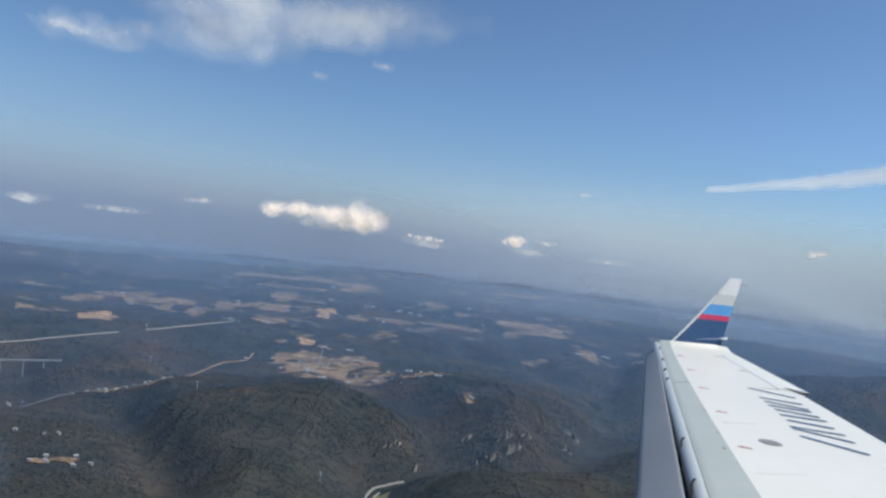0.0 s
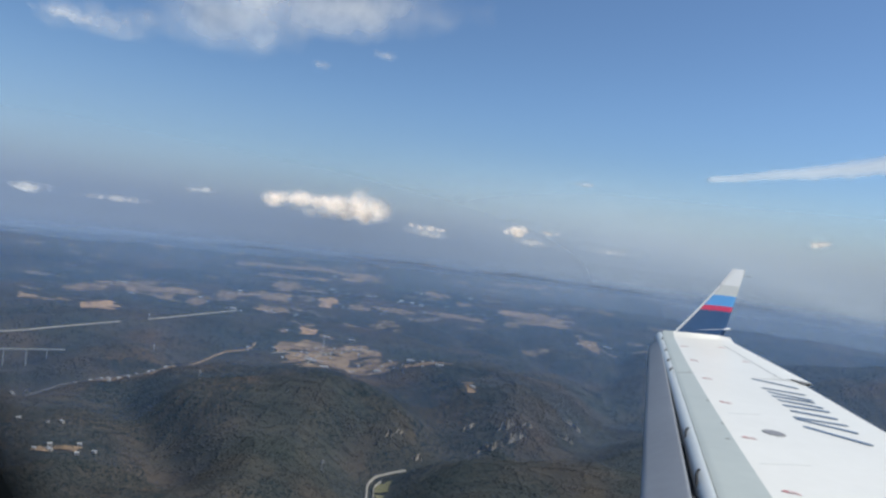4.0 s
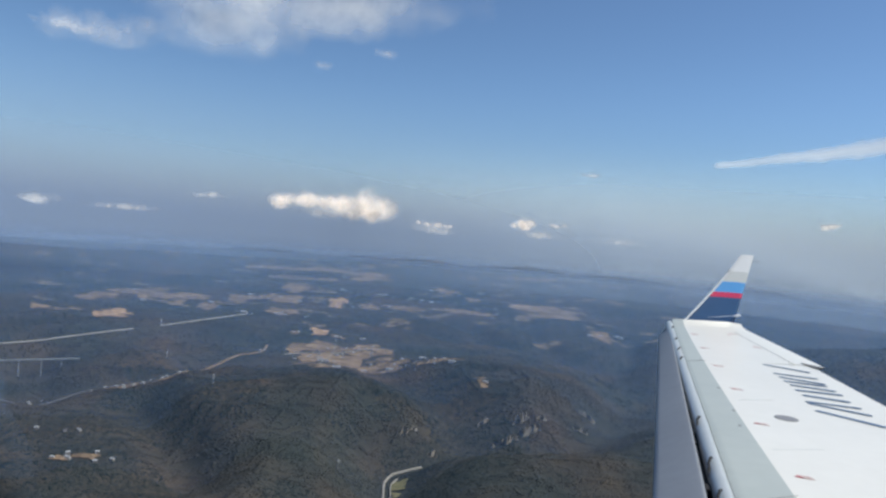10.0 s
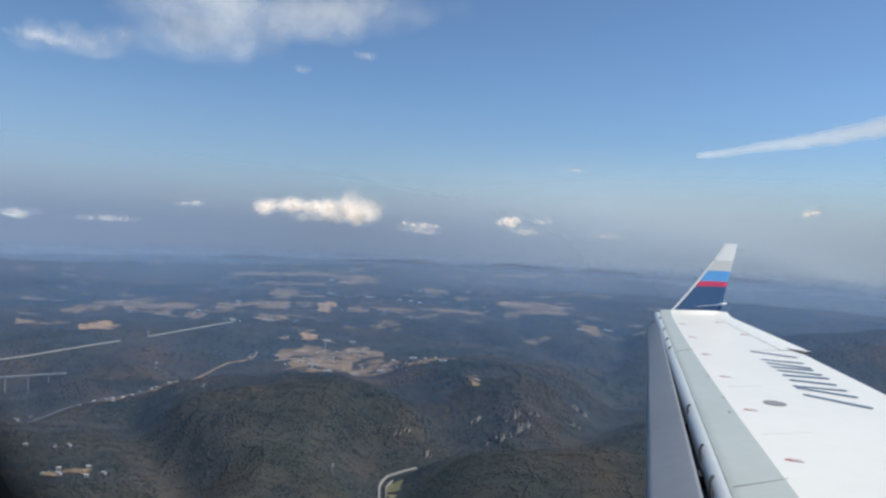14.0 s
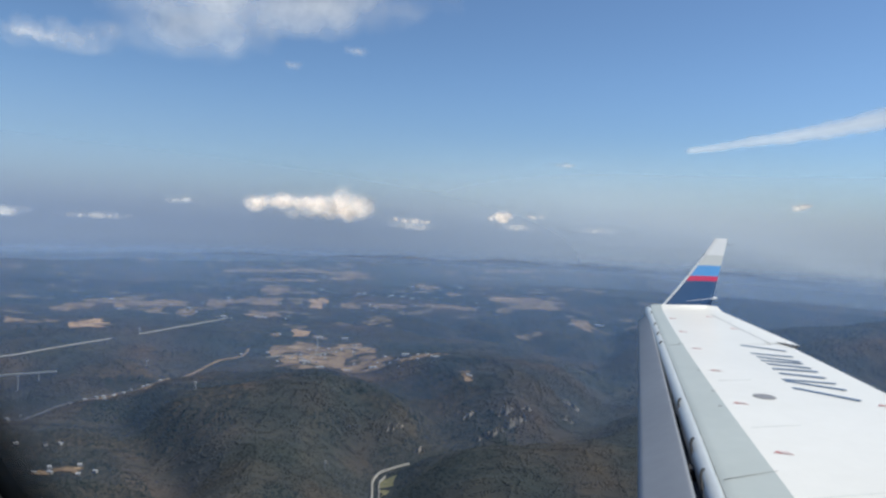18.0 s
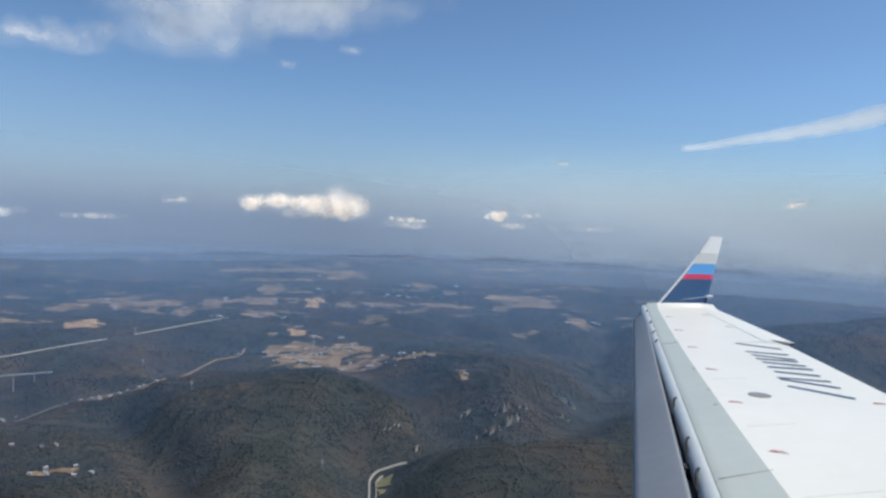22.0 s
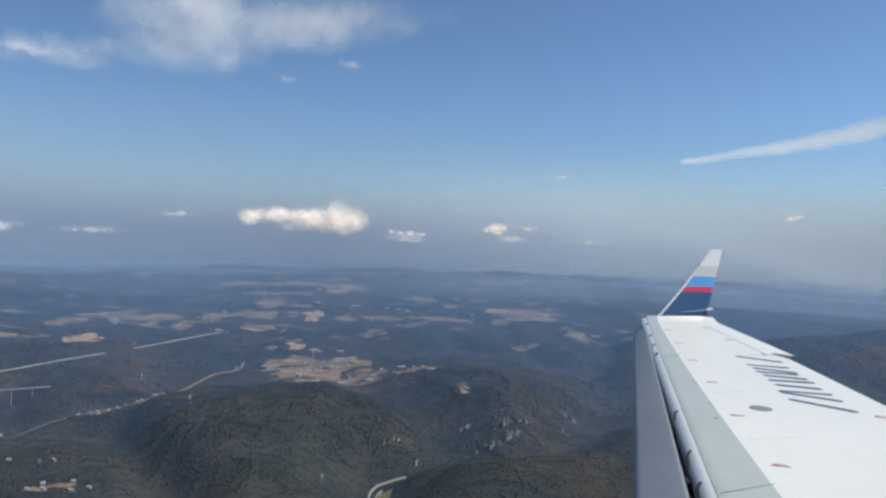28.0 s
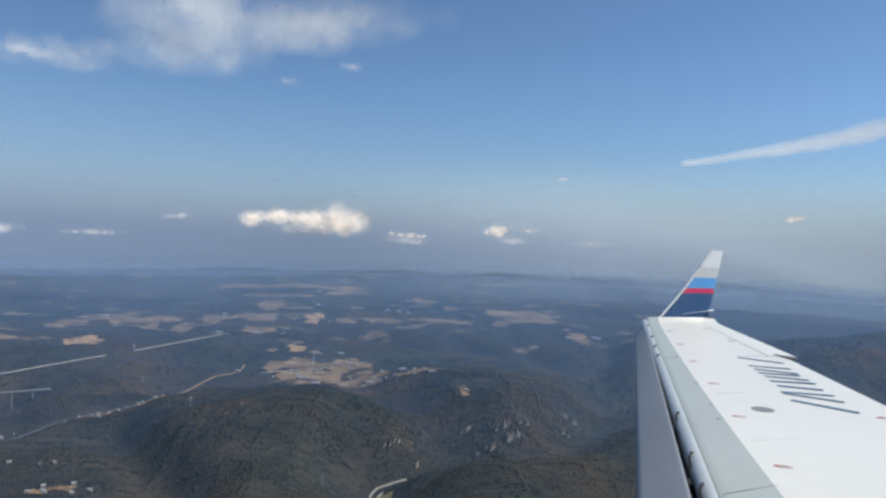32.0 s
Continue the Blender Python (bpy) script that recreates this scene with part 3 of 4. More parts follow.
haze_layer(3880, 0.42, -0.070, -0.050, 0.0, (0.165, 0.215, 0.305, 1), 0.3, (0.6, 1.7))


# ---- clouds ----
def sky_point(azimuth, elevation, distance):
    a, e = radians(azimuth), radians(elevation)
    return Vector((distance * math.sin(a) * math.cos(e), distance * math.cos(a) * math.cos(e), HEIGHT + distance * math.sin(e)))


def with_rim(me, values):
    at = me.attributes.new("rim", "FLOAT", "POINT")
    at.data.foreach_set("value", np.asarray(values, np.float32).ravel())
    return me


def cloud_sheet(azimuth, elevation, distance, half_w, half_h, material, label, lean=0.0):
    """A thin layer of vapour that leans back, frayed by its material."""
    n, wide = 28, half_w / half_h
    u, v = np.meshgrid(np.linspace(-1, 1, n), np.linspace(-1, 1, n), indexing="ij")
    far = np.hypot(u, v)
    faces = grid_faces(n, n)
    faces = faces[far.ravel()[faces].max(axis=1) < 0.97]
    me = with_rim(mesh_np("thin_cloud", np.stack([u * wide, 0.35 * (1 - far ** 2), v], -1).reshape(-1, 3), faces, material), np.clip(far, 0, 1.2))
    ob = new("thin_cloud", me)
    k = math.radians(1) * distance * half_h
    ob.matrix_world = Matrix.Translation(sky_point(azimuth, elevation, distance)) @ Matrix.Rotation(-radians(azimuth), 4, "Z") @ Matrix.Rotation(radians(elevation), 4, "X") @ Matrix.Rotation(radians(lean), 4, "Y") @ Matrix.Rotation(radians(-58), 4, "X") @ Matrix.Diagonal((k, k, 1.85 * k, 1))
    return tagged(ob, label, "cloud", kind="structure")


def cumulus(label, heaps, seed):
    """A heap of soft billows under one cloud; heaps: azimuth, elevation, spread and rise (degrees), size, count, breadth."""
    rng = np.random.RandomState(seed)
    heap = new("cumulus_cloud")
    tagged(heap, label, "cloud", kind="structure")
    heap.location = sky_point(heaps[0][0], heaps[0][1], 3300)
    for along, high, spread, rise_up, size, n, broad in heaps:
        for i in range(n):
            u, s = rng.uniform(-1, 1), size * rng.uniform(0.7, 1.35)
            v = rng.uniform(-1, 1) * math.sqrt(1 - 0.6 * u * u)
            ob = cloud_sheet(along + spread * u, high + rise_up * v, 3300 + rng.uniform(-70, 70), broad * s, s, M_FRINGE, "", rng.uniform(-20, 20) / broad ** 2)
            ob.name = "billow"
            for key in ("category", "kind"):
                del ob[key]
            m = ob.matrix_world.copy()
            ob.parent = heap
            ob.matrix_basis = Matrix.Translation(-heap.location) @ m


cumulus("bright white cumulus heap above the horizon", [(-8.3, 1.0, 1.15, 0.6, 1.7, 14, 1.05), (-9.6, 0.3, 1.0, 0.3, 1.2, 4, 1.3), (-10.6, 0.75, 0.6, 0.3, 1.2, 8, 1.3), (-12.6, 0.85, 1.6, 0.25, 1.05, 14, 1.6), (-15.6, 0.6, 0.8, 0.25, 0.95, 9, 1.5)], 1)
cumulus("small white cumulus low over the horizon", [(3.9, 0.25, 0.7, 0.3, 0.75, 18, 1.3), (6.6, 0.2, 1.0, 0.1, 0.4, 3, 2.4)], 2)
cumulus("low ragged cumulus trailing off", [(-3.2, -0.4, 1.5, 0.2, 0.45, 6, 2.2)], 3)
cumulus("tiny white cumulus puff", [(26.2, 1.8, 0.4, 0.1, 0.5, 6, 1.6)], 4)
for args in (
    (-11.0, 0.0, 3360, 8.0, 1.3, M_WISP, "grey veil under the cumulus heap", 2), (-3.4, -0.7, 3360, 4.2, 0.9, M_WISP, "low ragged cloud trailing off", 4), (5.2, -0.5, 3360, 3.4, 0.8, M_WISP, "faint wisp beside the small cumulus", 0),
    (-21.3, 0.5, 3360, 2.8, 0.6, M_VEIL, "small faint wisp of cloud", 0), (-32.6, -0.7, 3360, 3.0, 0.8, M_VEIL, "pale peach cloud low over the horizon", 4), (-27.0, -0.9, 3360, 5.0, 0.6, M_WISP, "faint low cloud bank", 0),
    (8.8, 4.5, 3360, 2.6, 0.5, M_WISP, "faint wisp high in the blue", 0), (11.6, -0.6, 3360, 3.4, 0.5, M_WISP, "faint low wisp", 0),
    (-20.8, 15.2, 3000, 12.5, 5.6, M_UPPER, "large soft white cloud overhead", 3), (-12.0, 17.0, 3050, 19.0, 4.8, M_UPPER, "large soft white cloud overhead", -8), (-21.0, 17.6, 2980, 14.0, 5.6, M_UPPER, "large soft white cloud overhead", 0),
    (-29.0, 12.2, 2950, 7.5, 2.8, M_WISP, "thin white cloud streaks overhead", -6), (-31.5, 11.6, 2950, 4.5, 1.0, M_WISP, "thin white cloud streaks overhead", 4),
    (-8.1, 12.9, 2950, 2.0, 1.0, M_WISP, "small thin cloud patch", 0), (-13.1, 11.4, 2950, 1.8, 0.8, M_WISP, "small thin cloud patch", 0),
):
    cloud_sheet(*args)


def contrail(points, label):
    """A band of vapour that widens along its way; points: azimuth, elevation, half width (degrees)."""
    verts, rims, n = [], [], 60
    p = np.array(points)
    for k in np.linspace(0, len(p) - 1, n):
        a, e, w = (np.interp(k, range(len(p)), p[:, i]) for i in range(3))
        w *= 1 + 0.08 * math.sin(k * 7) + 0.05 * math.sin(k * 17)
        for s in np.linspace(-1, 1, 7):
            verts.append(sky_point(a, e + s * w, 3700 + 150 * s * w) - Vector((0, 3360, HEIGHT)))
            rims.append(0.75 * s * s + max(0, 0.25 - k) * 2.2)
    me = with_rim(mesh_np("long_streak_cloud", np.array(verts) / 260, grid_faces(n, 7), M_STREAK), rims)
    ob = new("long_streak_cloud", me)
    ob.matrix_world = Matrix.Translation((0, 3360, HEIGHT)) @ Matrix.Diagonal((260, 260, 260, 1))
    return tagged(ob, label, "cloud", kind="structure")


contrail([(17.6, 5.65, 0.42), (20.2, 5.95, 0.52), (22.6, 6.4, 0.62), (25.2, 6.75, 0.75), (28, 7.3, 0.88), (31, 7.95, 1.0), (36, 9.0, 1.2)], "long white streak of cloud widening across the sky")


# ---- the airliner's right wing: local x is aft, y outwards, z up from the eye's height ----
TOP = -1.18
AFT = math.atan2(0.231, 0.973)
wing = new("airliner_wing")
wing.matrix_world = Matrix.Translation((0, 0, HEIGHT)) @ Matrix.Rotation(AFT, 4, "Z")
tagged(wing, "white swept jet airliner wing with extended slat and striped winglet", "wing")
ROOT, TIP = -0.25, 9.05


def slat_nose(u): return 0.091 + 0.534 * u + 1.6 * max(0.0, u - 8.5) ** 2
def slat_edge(u): return 0.419 + 0.5119 * u
def nose_left(u): return 0.474 + 0.5085 * u
def nose_right(u): return 0.608 + 0.4971 * u
def band_edge(u): return 0.951 + 0.4729 * u + 0.0042 * (u - 6.0) ** 2
def flap_edge(u): return 2.869 + 0.3577 * u
def aileron_edge(u): return 3.271 + 0.3214 * u
def hinge_line(u): return 2.818 + 0.3362 * u


def rise(u):
    """The wing bends up into the winglet at its very tip."""
    k = max(0.0, (u - 8.75) / 0.3)
    return 0.045 * k * k


def loft(name, u0, u1, section, material, parent, label="", n=30, smooth=True):
    """A skin over sections; section(u) gives a list of (aft, height)."""
    us = np.linspace(u0, u1, n)
    rows = [[(v, u, w + rise(u)) for v, w in section(u)] for u in us]
    cols = len(rows[0])
    return part(name, mesh_np(name, np.array(rows).reshape(-1, 3), grid_faces(n, cols), material, smooth), material, parent, label)


def arc(cx, cz, rx, rz, a0, a1, n=8):
    return [(cx + rx * math.cos(math.radians(a)), cz + rz * math.sin(math.radians(a))) for a in np.linspace(a0, a1, n)]


SPLIT = 6.27
loft("upper_skin", ROOT, SPLIT, lambda u: [(band_edge(u) + (flap_edge(u) - band_edge(u)) * k, TOP - 0.006 * k ** 3) for k in np.linspace(0, 1, 9)] + [(flap_edge(u) + 0.002, TOP - 0.035), (flap_edge(u) - 0.3, TOP - 0.1), (band_edge(u), TOP - 0.26)], M_WHITE, wing, smooth=False)
loft("upper_skin", SPLIT, TIP, lambda u: [(band_edge(u) + (hinge_line(u) - 0.006 - band_edge(u)) * k, TOP) for k in np.linspace(0, 1, 7)] + [(hinge_line(u) - 0.006, TOP - 0.12), (band_edge(u), TOP - 0.2)], M_WHITE, wing, smooth=False)
loft("aileron", SPLIT + 0.008, 8.35, lambda u: [(hinge_line(u) + 0.008, TOP - 0.1), (hinge_line(u) + 0.008, TOP), (aileron_edge(u) - 0.2, TOP - 0.004), (aileron_edge(u), TOP - 0.02), (aileron_edge(u), TOP - 0.03), (aileron_edge(u) - 0.2, TOP - 0.09)], M_WHITE, wing, "white aileron with a thin dark hinge gap", smooth=False)
loft("tip_fairing", 8.352, TIP, lambda u: [(hinge_line(u) - 0.006, TOP), (aileron_edge(u) - 0.2, TOP - 0.002), (aileron_edge(u), TOP - 0.02), (aileron_edge(u) - 0.2, TOP - 0.08)], M_WHITE, wing, smooth=False)
loft("leading_edge_band", ROOT, TIP, lambda u: [(nose_right(u), TOP - 0.012), (nose_right(u) + 0.03, TOP - 0.004)] + [(nose_right(u) + 0.03 + (band_edge(u) - 0.03 - nose_right(u)) * k, TOP - 0.004 + 0.004 * k) for k in np.linspace(0.1, 1, 6)], M_GREY, wing, "unpainted grey band behind the leading edge")
loft("fixed_leading_edge", ROOT, TIP - 0.1, lambda u: arc(nose_right(u) - 0.043, TOP - 0.05, 0.054, 0.055, 35, 235, 12), M_NOSE, wing, "rounded pale metal leading edge behind the slat")
# Sheet inside the slat gap; the gap's shade is put into its dark colour.
loft("slat_cove", ROOT, TIP - 0.15, lambda u: [(slat_edge(u) - 0.06, TOP - 0.09), (nose_right(u) - 0.05, TOP - 0.11)], M_DARK_FILL, wing, "dark sheet in the gap behind the slat, its shade in the colour")
loft("slat", ROOT, 8.85, lambda u: [(slat_edge(u), TOP - 0.03), (slat_edge(u), TOP - 0.012)] + [(slat_edge(u) + (slat_nose(u) - slat_edge(u)) * k, TOP - 0.012 - 0.108 * k ** 1.15) for k in np.linspace(0.08, 1, 8)] + [(slat_nose(u) - 0.004, TOP - 0.15), (slat_nose(u) + 0.02, TOP - 0.175), (slat_edge(u) - 0.05, TOP - 0.12)], M_SLAT, wing, "grey metal leading-edge slat, extended")


def plate(name, pts, material, lift, parent=wing, label="", thick=0.002):
    """A thin piece lying on the upper skin; pts: (aft, outwards)."""
    bm = bmesh.new()
    low = [bm.verts.new((v, u, TOP + lift - thick)) for v, u in pts]
    top = [bm.verts.new((v, u, TOP + lift)) for v, u in pts]
    bm.faces.new(top)
    for i in range(len(pts)):
        j = (i + 1) % len(pts)
        bm.faces.new((low[i], low[j], top[j], top[i]))
    bmesh.ops.recalc_face_normals(bm, faces=bm.faces)
    return part(name, bm, material, parent, label)


# Flat dark plate on the skin: shade of the open aileron notch, painted.
plate("notch_shade", [(5.063, 6.368), (5.188, 6.19), (5.046, 6.091)], M_DARK_FILL, 0.004, label="dark plate in place of the shaded wedge between aileron and flap")

# Registration marks: plain bars, one or two for each sign.
for v0, u0, v1, u1, w in (
    (3.755, 4.511, 4.001, 4.109, 0.055), (3.871, 4.770, 4.234, 4.600, 0.045), (3.855, 4.720, 4.146, 4.401, 0.050), (4.068, 5.145, 4.422, 5.010, 0.060), (4.003, 4.973, 4.300, 4.785, 0.060),
    (4.206, 5.475, 4.529, 5.318, 0.055), (4.164, 5.335, 4.465, 5.140, 0.055), (4.339, 5.795, 4.668, 5.610, 0.050), (4.285, 5.640, 4.574, 5.398, 0.055), (4.521, 6.206, 4.809, 5.880, 0.050),
):
    d = Vector((v1 - v0, u1 - u0)).normalized()
    q = Vector((-d.y, d.x)) * w * 0.5
    e = d * 0.02
    plate("marking_bar", [(v0 + q.x + e.x, u0 + q.y + e.y), (v0, u0), (v0 - q.x + e.x, u0 - q.y + e.y), (v1 - q.x - e.x, u1 - q.y - e.y), (v1, u1), (v1 + q.x - e.x, u1 + q.y - e.y)], M_INK, 0.003, label="dark blue painted marking")

disc = [(3.339 + 0.070 * math.cos(a), 4.273 + 0.070 * math.sin(a)) for a in np.linspace(0, 2 * math.pi, 24, endpoint=False)]
cap = plate("fuel_cap", disc, M_CAP, 0.004, label="round grey metal fuel cap")
plate("cap_rim", [(3.339 + 0.078 * math.cos(a), 4.273 + 0.078 * math.sin(a)) for a in np.linspace(0, 2 * math.pi, 24, endpoint=False)], M_SEAM, 0.002)

for v, u in ((3.012, 4.121), (2.591, 3.172), (3.474, 5.091), (3.895, 6.026), (4.345, 7.0), (4.80, 7.977), (2.13, 2.2), (5.44, 8.167), (5.145, 7.223), (4.047, 3.986)):
    plate("warning_triangle", [(v - 0.024, u + 0.010), (v + 0.010, u + 0.026), (v + 0.010, u - 0.018)], M_WARN, 0.003, label="red warning triangle stencil")
    for k in range(3):
        plate("stencil_line", [(v + 0.018 + 0.017 * k, u + 0.026 - 0.008 * k), (v + 0.027 + 0.017 * k, u + 0.026 - 0.008 * k), (v + 0.027 + 0.017 * k, u - 0.026 - 0.008 * k), (v + 0.018 + 0.017 * k, u - 0.026 - 0.008 * k)], M_STENCIL, 0.003)

for u in (2.86, 6.2):
    v0, v1 = nose_right(u) + 0.02, band_edge(u) + 0.05
    plate("panel_seam", [(v0, u), (v1, u + 0.07), (v1, u + 0.0745), (v0, u + 0.0045)], M_SEAM, 0.0015)
for v, u in ((2.85, 4.075), (3.052, 4.45), (3.36, 5.12), (3.9, 6.3)):
    plate("drain_plug", [(v + 0.012 * math.cos(a), u + 0.012 * math.sin(a)) for a in np.linspace(0, 2 * math.pi, 12, endpoint=False)], M_CAP, 0.002)
# faint streaks of dirt behind the band
for v, u, n in ((2.30, 2.6, 0.5), (2.75, 3.6, 0.35), (3.3, 4.75, 0.3)):
    plate("dirt_streak", [(v, u), (v + n, u + 0.02), (v + n, u + 0.028), (v, u + 0.012)], M_PALE, 0.001)


def seam(name, u0, u1, line, width, material):
    return loft(name, u0, u1, lambda u: [(line(u), TOP + 0.001), (line(u) + 0.3 * width, TOP + 0.0025), (line(u) + width, TOP + 0.001)], material, wing)


seam("aileron_gap", SPLIT + 0.15, 8.37, lambda u: hinge_line(u) - 0.008, 0.015, M_SEAM)


def tube(name, pts, radius, material, parent, sides=8, label=""):
    bm = bmesh.new()
    rings = []
    for i, p in enumerate(pts):
        d = (Vector(pts[min(i + 1, len(pts) - 1)]) - Vector(pts[max(i - 1, 0)])).normalized()
        a = d.orthogonal().normalized()
        b = d.cross(a)
        rings.append([bm.verts.new(Vector(p) + radius * (a * math.cos(t) + b * math.sin(t))) for t in np.linspace(0, 2 * math.pi, sides, endpoint=False)])
    for r0, r1 in zip(rings, rings[1:]):
        for i in range(sides):
            bm.faces.new((r0[i], r0[(i + 1) % sides], r1[(i + 1) % sides], r1[i]))
    bm.faces.new(rings[0][::-1])
    bm.faces.new(rings[-1])
    for f in bm.faces:
        f.smooth = True
    return part(name, bm, material, parent, label)


for u in (2.95, 3.4, 4.2, 6.32, 6.84, 7.5, 8.47):
    v = nose_left(u)
    tube("slat_cable", [(v - 0.075, u - 0.17, TOP - 0.10), (v - 0.055, u - 0.12, TOP - 0.03), (v - 0.022, u - 0.05, TOP + 0.008), (v + 0.012, u - 0.01, TOP + 0.018), (v + 0.035, u + 0.015, TOP + 0.012)], 0.0075, M_BLACK, wing, label="short black looped cable over the slat gap")
for u in (3.15, 4.02, 5.1, 6.22, 6.85, 7.6, 8.3, 8.78):
    v = slat_edge(u) + 0.035
    bm = bmesh.new()
    box(bm, v, u, TOP - 0.075, 0.05, 0.10, 0.06, -0.45)
    bmesh.ops.bevel(bm, geom=bm.edges[:], offset=0.008, segments=2, affect="EDGES")
    part("slat_track", bm, M_BLACK, wing, "black slat track block in the gap")

# The winglet stands on the tip, leaning outwards.
winglet = part("winglet", bmesh.new(), M_NAVY, wing, "swept winglet with white, grey, blue, red and navy stripes")
CANT = radians(22)


def winglet_point(a, h, side):
    h = 1.02 * h
    return (5.152 + a, 9.08 + h * math.sin(CANT) + side * math.cos(CANT), TOP + h * math.cos(CANT) - side * math.sin(CANT))


def lead(h): return 0.115 + 1.16 * h - 0.13 * h * h
def trail(h): return 0.925 + 0.47 * h


def stripe(name, h0, h1, material, label=""):
    n, rows = 7, []
    for h in np.linspace(h0, h1, n):
        a0, a1 = lead(h) + 0.035, trail(h)
        outer = [winglet_point(a0 + (a1 - a0) * k, h, -0.022 * math.sin(math.pi * (0.12 + 0.83 * k)) ** 0.8) for k in np.linspace(0, 1, 9)]
        inner = [winglet_point(a0 + (a1 - a0) * k, h, 0.03 * math.sin(math.pi * (0.12 + 0.83 * k)) ** 0.8) for k in np.linspace(1, 0, 9)]
        rows.append(outer + inner)
    return part(name, mesh_np(name, np.array(rows).reshape(-1, 3), grid_faces(n, 18, True), material), material, winglet, label)


for name, h0, h1, material, label in (("navy_stripe", -0.12, 0.395, M_NAVY, "navy blue winglet base"), ("red_stripe", 0.395, 0.47, M_RED, "red stripe"), ("blue_stripe", 0.47, 0.632, M_BLUE, "sky-blue stripe"), ("grey_stripe", 0.632, 0.793, M_PALE, "pale grey stripe"), ("white_stripe", 0.793, 1.06, M_SUNLIT_WHITE, "white winglet top")):
    stripe(name, h0, h1, material, label)
edge_rows = []
for h in np.linspace(-0.08, 1.06, 26):
    a = lead(h)
    edge_rows.append([winglet_point(a + 0.037 - 0.037 * math.cos(t), h, 0.022 * math.sin(t)) for t in np.linspace(-1.6, 1.6, 9)])
part("winglet_leading_edge", mesh_np("winglet_leading_edge", np.array(edge_rows).reshape(-1, 3), grid_faces(26, 9), M_SUNLIT_WHITE), M_SUNLIT_WHITE, winglet, "white painted leading edge strip")
top = []
for k in np.linspace(0, 1, 10):
    a = lead(1.06) + 0.02 + (trail(1.06) - lead(1.06) - 0.02) * k
    top.append([winglet_point(a, 1.058 + 0.012 * math.sin(math.pi * min(1, s + 0.001)), -0.016 + 0.036 * s) for s in np.linspace(0, 1, 5)])
part("winglet_cap", mesh_np("winglet_cap", np.array(top).reshape(-1, 3), grid_faces(10, 5), M_SUNLIT_WHITE), M_SUNLIT_WHITE, winglet)
tube("static_wick", [winglet_point(trail(0.98) - 0.02, 0.98, 0), winglet_point(trail(0.98) + 0.13, 0.975, 0)], 0.005, M_SEAM, winglet)
bm = bmesh.new()
box(bm, 0, 0, 0, 0.03, 0.012, 0.022)
bmesh.ops.bevel(bm, geom=bm.edges[:], offset=0.003, segments=2, affect="EDGES")
bm.transform(Matrix.Translation(winglet_point(0.96, 0.80, -0.02)))
part("latch", bm, M_SEAM, winglet)


# Lamp bulb at the aft end; its thin forward tail imitates a reflection.
def teardrop():
    rows = []
    for k in np.linspace(0, 1, 14):
        r = 0.0015 + 0.006 * k * (1 - k) + 0.02 * math.exp(-((k - 0.9) / 0.085) ** 2)
        rows.append([winglet_point(0.52 + 0.53 * k, 0.082 + 0.055 * k + r * math.sin(t), -0.035 + r * math.cos(t)) for t in np.linspace(0, 2 * math.pi, 10, endpoint=False)])
    return mesh_np("tip_light", np.array(rows).reshape(-1, 3), grid_faces(14, 10, True), M_LAMP_GLINT)


part("tip_light", teardrop(), M_LAMP_GLINT, winglet, "wingtip lamp with a thin bright tail shaped as its reflection")


# ---- cabin window surround, just in front of the lens ----
surround = new("cabin_window")
surround.location = (0.094, 0.25, HEIGHT + 0.075)
tagged(surround, "dark cabin window surround with a rounded opening", "window")


def rounded(hx, hz, r, n=14):
    pts = []
    for cx, cz, a0 in ((hx - r, hz - r, 0), (r - hx, hz - r, 90), (r - hx, r - hz, 180), (hx - r, r - hz, 270)):
        pts += [(cx + r * math.cos(radians(a0 + 90 * k / n)), cz + r * math.sin(radians(a0 + 90 * k / n))) for k in range(n + 1)]
    return pts


def ring_mesh(name, loops, material, values=None):
    """A skin over closed loops of (x, y, z)."""
    n = len(loops[0])
    me = mesh_np(name, np.array(loops).reshape(-1, 3), grid_faces(len(loops), n, True), material)
    if values:
        at = me.attributes.new("rim", "FLOAT", "POINT")
        at.data.foreach_set("value", np.repeat(np.array(values, np.float32), n))
    return me


OPEN_X, OPEN_Z, OPEN_R = 0.30, 0.30, 0.298
part("wall_panel", ring_mesh("wall_panel", [[(x, y, z) for x, z in rounded(OPEN_X + g, OPEN_Z + g, OPEN_R + g)] for g, y in ((0.075, 0.05), (0.02, 0.012), (0.016, 0.0), (0.016, -0.004), (0.03, -0.02), (0.08, -0.045), (0.3, -0.05), (0.3, 0.05), (0.075, 0.05))], M_CABIN), M_CABIN, surround)
# Added ring that fades to dark, imitating the surround's defocused edge.
part("pane_rim", ring_mesh("pane_rim", [[(x, 0.004, z) for x, z in rounded(OPEN_X + g, OPEN_Z + g, OPEN_R + g)] for g in (-0.014, -0.008, -0.002, 0.004, 0.010, 0.018)], M_BLURRED_EDGE, (0.0, 0.10, 0.34, 0.66, 0.90, 1.0)), M_BLURRED_EDGE, surround, "soft dark fade in place of the surround's out-of-focus edge")

# The fuselage side that carries the wing and the window; local x is aft, y outwards.
shell_r, shell_a = 1.32, np.radians(np.linspace(-180, 180, 73))
shell_x = np.linspace(-4, 7, 56)
xx, sa = np.meshgrid(shell_x, shell_a, indexing="ij")
sv = np.stack([xx, -1.05 + shell_r * np.cos(sa), -0.15 + shell_r * np.sin(sa)], -1)
sf = grid_faces(56, 73)
mid = sv.reshape(-1, 3)[sf].mean(axis=1)
